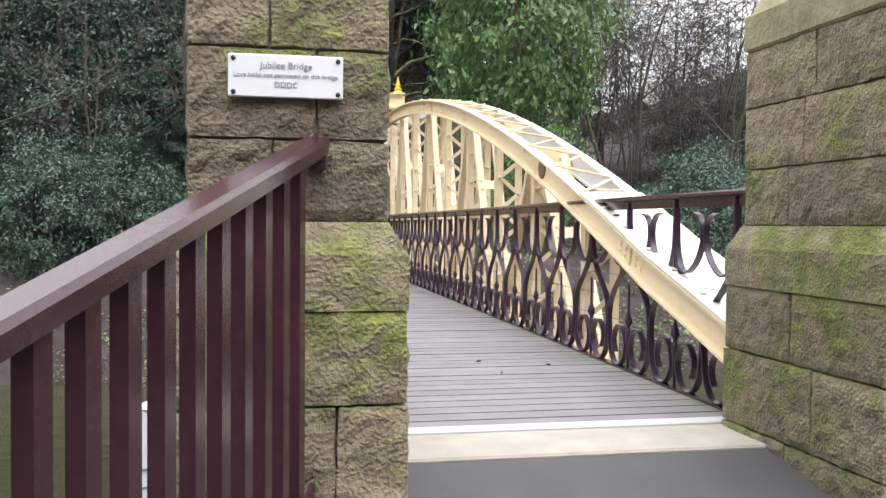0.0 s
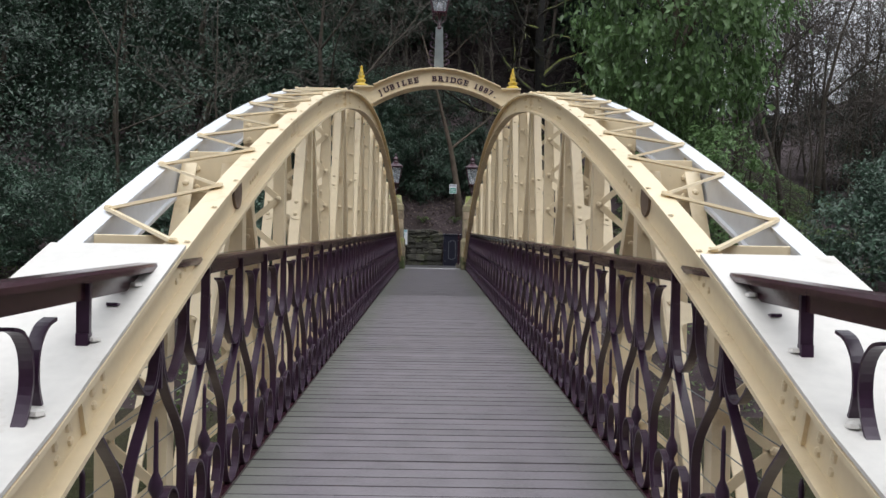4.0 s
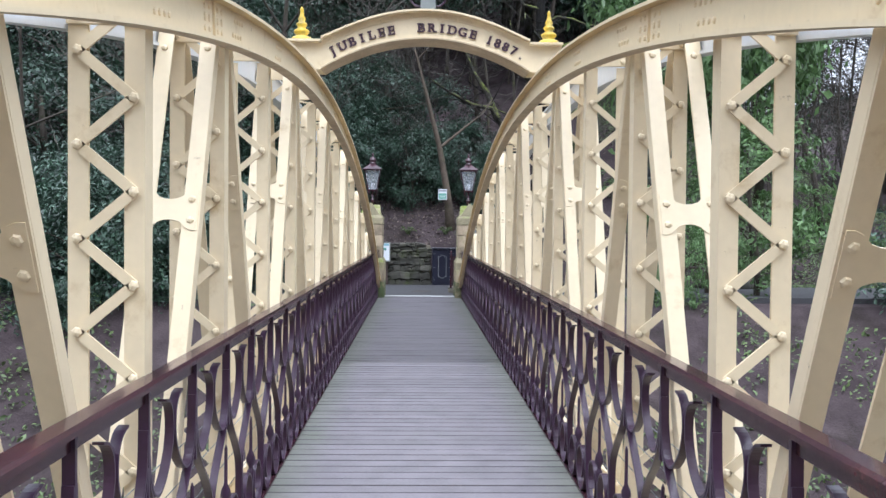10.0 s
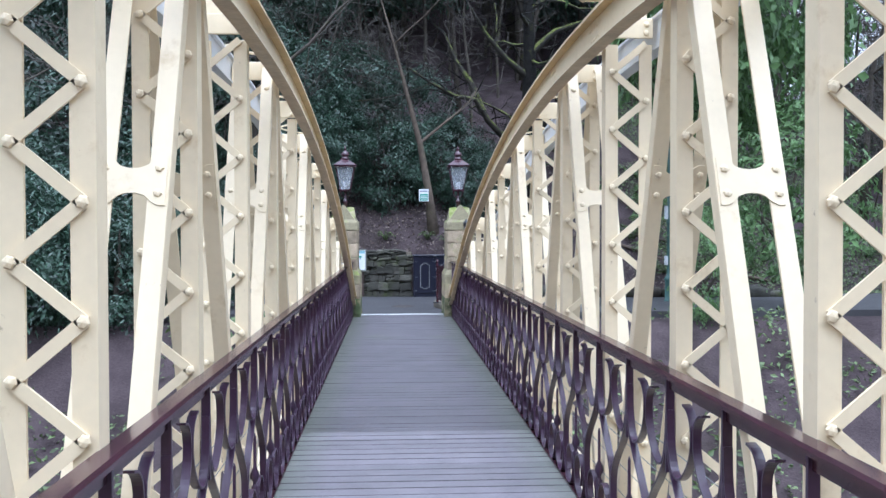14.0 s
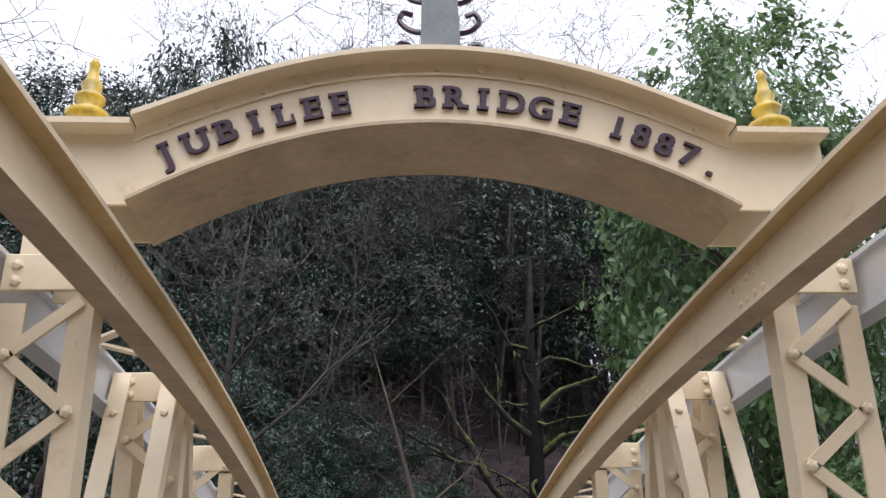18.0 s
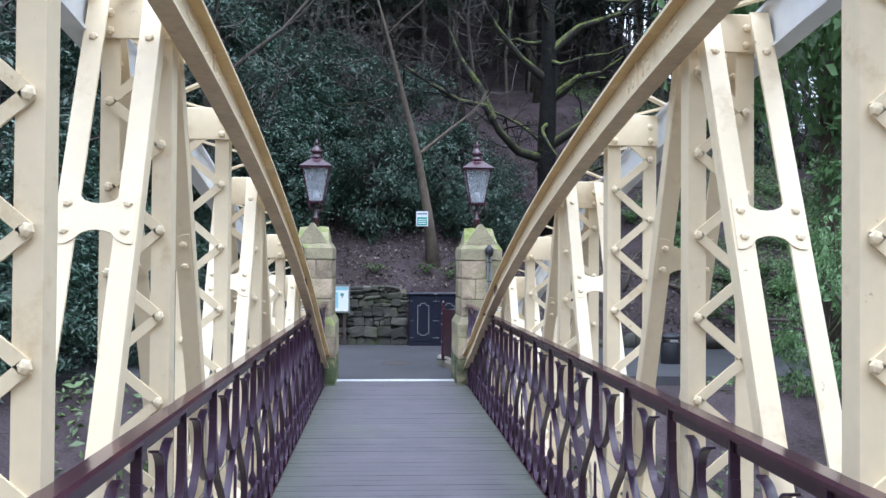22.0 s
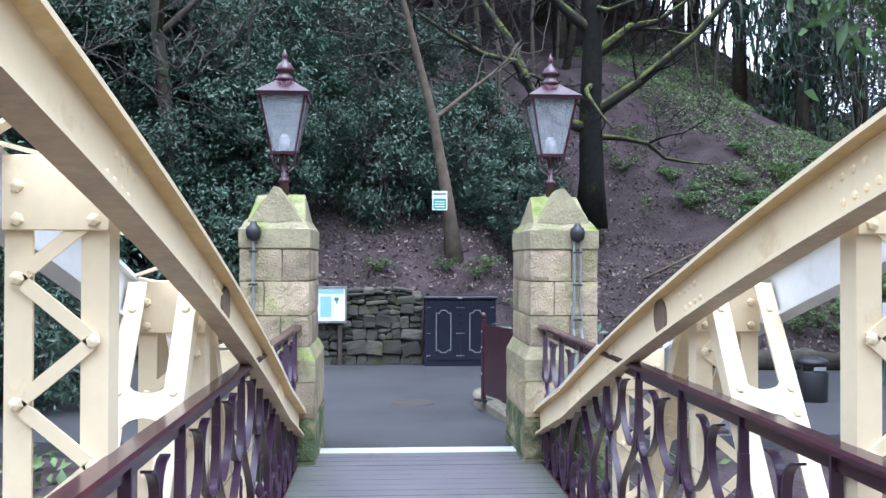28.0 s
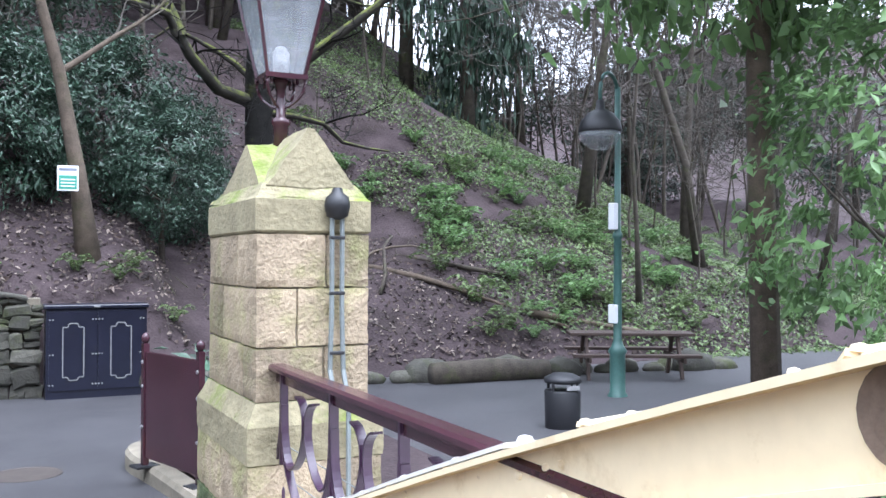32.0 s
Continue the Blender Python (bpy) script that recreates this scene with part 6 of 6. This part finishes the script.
for k in range(4):
    Rs = random.Random(40 + k)
    lines = branch_lines(Rs, (0, 0, -0.2), (Rs.uniform(-.15, .15), Rs.uniform(-.15, .1), 1), 5.5, 0.035, 3, 0.16, (4, 6), 0.06, 0.55)
    st, tw = bmesh.new(), bmesh.new()
    for pts, rad, dp in lines:
        tube(st if dp == 3 else tw, pts, [max(q, 0.007) for q in rad], 5 if dp == 3 else 3, False)
    sap.append((finish(st, "stem", BARK, True), finish(tw, "twig_mass", TWIG)))
Rs = random.Random(77)
spots = []
while len(spots) < 190:
    x, y = Rs.uniform(-14, 34), Rs.uniform(37.5, 68)
    if (2.6 < x < 6.5 and y < 43) or (abs(x - 0.25 * y) < 3.2 and y < 46) or any((x - a) ** 2 + (y - b) ** 2 < 1.2 for a, b in spots):
        continue
    spots.append((x, y))
    st, tw = sap[len(spots) % 4]
    ob = thing("sapling", "thin leafless sapling with grey twigs on the hillside", "tree", "saplings", at=(x, y, ground_z(x, y)), rz=Rs.uniform(0, 360))
    k = Rs.uniform(0.5, 1.2) if y < 44 else Rs.uniform(1.1, 2.7)
    for nm, me in (("stem", st), ("twig_mass", tw)):
        o = part(nm, me, None, ob)
        o.matrix_basis = Matrix.Diagonal((k, k, k, 1))
        if nm == "twig_mass":
            tagged(o, kind="stuff")

for k in range(30):
    x, y = Rs.uniform(8.5, 24), Rs.uniform(44, 64)
    st, tw = sap[k % 4]
    ob = thing("sapling", "thin leafless sapling with grey twigs on the hillside", "tree", "saplings", at=(x, y, ground_z(x, y)), rz=Rs.uniform(0, 360))
    q = Rs.uniform(1.0, 2.4)
    for nm, me in (("stem", st), ("twig_mass", tw)):
        o = part(nm, me, None, ob)
        o.matrix_basis = Matrix.Diagonal((q, q, q, 1))
        if nm == "twig_mass":
            tagged(o, kind="stuff")

# ---- ferns on the slope ----
rf = np.random.default_rng(9)
ferns = []
for k in range(3):
    cen, nor = [], []
    for f in range(10):
        a = f * math.tau / 10 + rf.uniform(-0.2, 0.2)
        reach, lift = rf.uniform(0.30, 0.48), rf.uniform(0.22, 0.38)
        for i in range(15):
            u = (i + 1) / 15
            r = reach * u
            z = lift * math.sin(u * 2.3)
            for sd in (-1, 1):
                w3 = 0.05 * (1 - u * 0.75)
                cen.append((r * math.cos(a) - sd * w3 * math.sin(a), r * math.sin(a) + sd * w3 * math.cos(a), z))
                nor.append((0, 0, 1.6))
    ferns.append(leaves_mesh("fronds", np.array(cen), np.array(nor), 0.085, LEAFL if k else IVY, rf, droop=0.2, narrow=0.4))
for k in range(85):
    while True:
        x, y = Rs.uniform(5.5, 18), Rs.uniform(35.6, 44)
        if x > 5.2 + 0.7 * max(0, 39.5 - y):
            break
    ob = thing("fern", "green fern tuft growing on the leaf-strewn slope", "fern", "slope ferns", at=(x, y, ground_z(x, y)), rz=Rs.uniform(0, 360))
    o = part("fronds", ferns[k % 3], None, ob)
    q = Rs.uniform(0.7, 1.5)
    o.matrix_basis = Matrix.Diagonal((q, q, q, 1))
for x, y in ((1.5, 36.0), (1.75, 36.3), (0.9, 36.2), (-0.4, 36.1), (2.3, 36.0)):
    ob = thing("fern", "small green fern tuft at the foot of the leaning tree", "fern", "wall ferns", at=(x, y, ground_z(x, y)), rz=Rs.uniform(0, 360))
    o = part("fronds", ferns[0], None, ob)
    o.matrix_basis = Matrix.Diagonal((0.7, 0.7, 0.7, 1))

# ---- ground cover ----
rnd = np.random.default_rng(4)


def strew(n, x0, x1, y0, y1, keep):
    xs, ys = rnd.uniform(x0, x1, n), rnd.uniform(y0, y1, n)
    out = []
    for x, y in zip(xs, ys):
        q = noise.noise(Vector((x * 0.45, y * 0.45, 11)))
        if q > keep(x, y):
            out.append((x, y, ground_z(x, y)))
    return np.array(out)


P1 = strew(120000, 4.5, 26, 34.8, 52, lambda x, y: -0.26 + 0.6 * max(0, min(1, 1 - (x - 5.8 - 0.8 * max(0, 39.5 - y)) / 2.5)))
P1[:, 2] += rnd.uniform(0.01, 0.16, len(P1))
me = leaves_mesh("ivy", P1, np.tile([0, -0.4, 1.0], (len(P1), 1)), 0.078, IVY, rnd, narrow=0.55)
tagged(new("ivy_ground_cover", me), "low green ivy and fern cover on the wooded slope", "ivy", kind="stuff")
P2 = strew(10500, -9, 14, 35.4, 44, lambda x, y: -0.25)
P2[:, 2] += 0.02
me = leaves_mesh("litter", P2, np.tile([0, -0.5, 1.0], (len(P2), 1)), 0.075, LITTER, rnd, narrow=0.55)
tagged(new("leaf_litter", me), "pale dead leaves scattered on the dark soil slope", "leaf litter", kind="stuff")
P5 = strew(26000, -9, 16, 35.3, 46, lambda x, y: -0.35)
P5[:, 2] += 0.015
me = leaves_mesh("dark_litter", P5, np.tile([0, -0.5, 1.0], (len(P5), 1)), 0.085, DARKLIT, rnd, narrow=0.55)
tagged(new("dark_leaf_litter", me), "dark brown rotting leaves and sticks on the slope", "leaf litter", kind="stuff")
bm = bmesh.new()
for k in range(420):
    x, y = Rs.uniform(-8, 15), Rs.uniform(35.4, 44)
    a, l = Rs.uniform(0, 3.14), Rs.uniform(0.12, 0.55)
    z = ground_z(x, y)
    x2, y2 = x + l * math.cos(a), y + l * math.sin(a)
    if y2 > 35.4:
        tube(bm, [(x, y, z + 0.015), ((x + x2) / 2, (y + y2) / 2 + 0.03, (z + ground_z(x2, y2)) / 2 + 0.05), (x2, y2, ground_z(x2, y2) + 0.02)], [0.009, 0.007, 0.004], 4)
single("dead_sticks", bm, BARK, "dead sticks scattered over the dark soil slope", "sticks", kind="stuff")
P3 = strew(16000, -14, 16, 19.5, 26.4, lambda x, y: 0.0 if abs(x) > 1.8 else 0.5)
P3[:, 2] += rnd.uniform(0.0, 0.25, len(P3))
me = leaves_mesh("weeds", P3, np.tile([0, -0.3, 1.0], (len(P3), 1)), 0.11, IVY, rnd, narrow=0.5)
tagged(new("bank_weeds", me), "straggling green weeds on the far river bank", "weeds", kind="stuff")
# moss and ferns at the foot of the far pillars and in the bed
P4 = np.array([(x + rnd.normal(0, 0.05), y + rnd.normal(0, 0.05), z) for x, y, z in zip(rnd.uniform(1.1, 2.2, 500), rnd.uniform(28.0, 29.6, 500), rnd.uniform(0.05, 0.9, 500)) if True])
me = leaves_mesh("bed_plants", P4, np.tile([-0.4, -0.4, 0.8], (len(P4), 1)), 0.12, LEAFM, rnd, narrow=0.4)
tagged(new("bed_plants", me), "dark green shrubby plants in the raised bed", "plants", kind="stuff")
# twigs left on the deck
for x, y, a in ((0.13, 2.21, 20), (0.16, 1.72, 70), (0.55, 2.0, 120)):
    bm = bmesh.new()
    d = Vector((math.cos(radians(a)), math.sin(radians(a)), 0))
    tube(bm, [Vector((x, y, 0.006)) - d * 0.02, Vector((x, y + 0.004, 0.009)), Vector((x, y, 0.006)) + d * 0.022], [0.003, 0.006, 0.002], 5)
    single("fallen_twig", bm, WETBARK, "small dark twig lying on the deck", "twig", group="deck twigs")
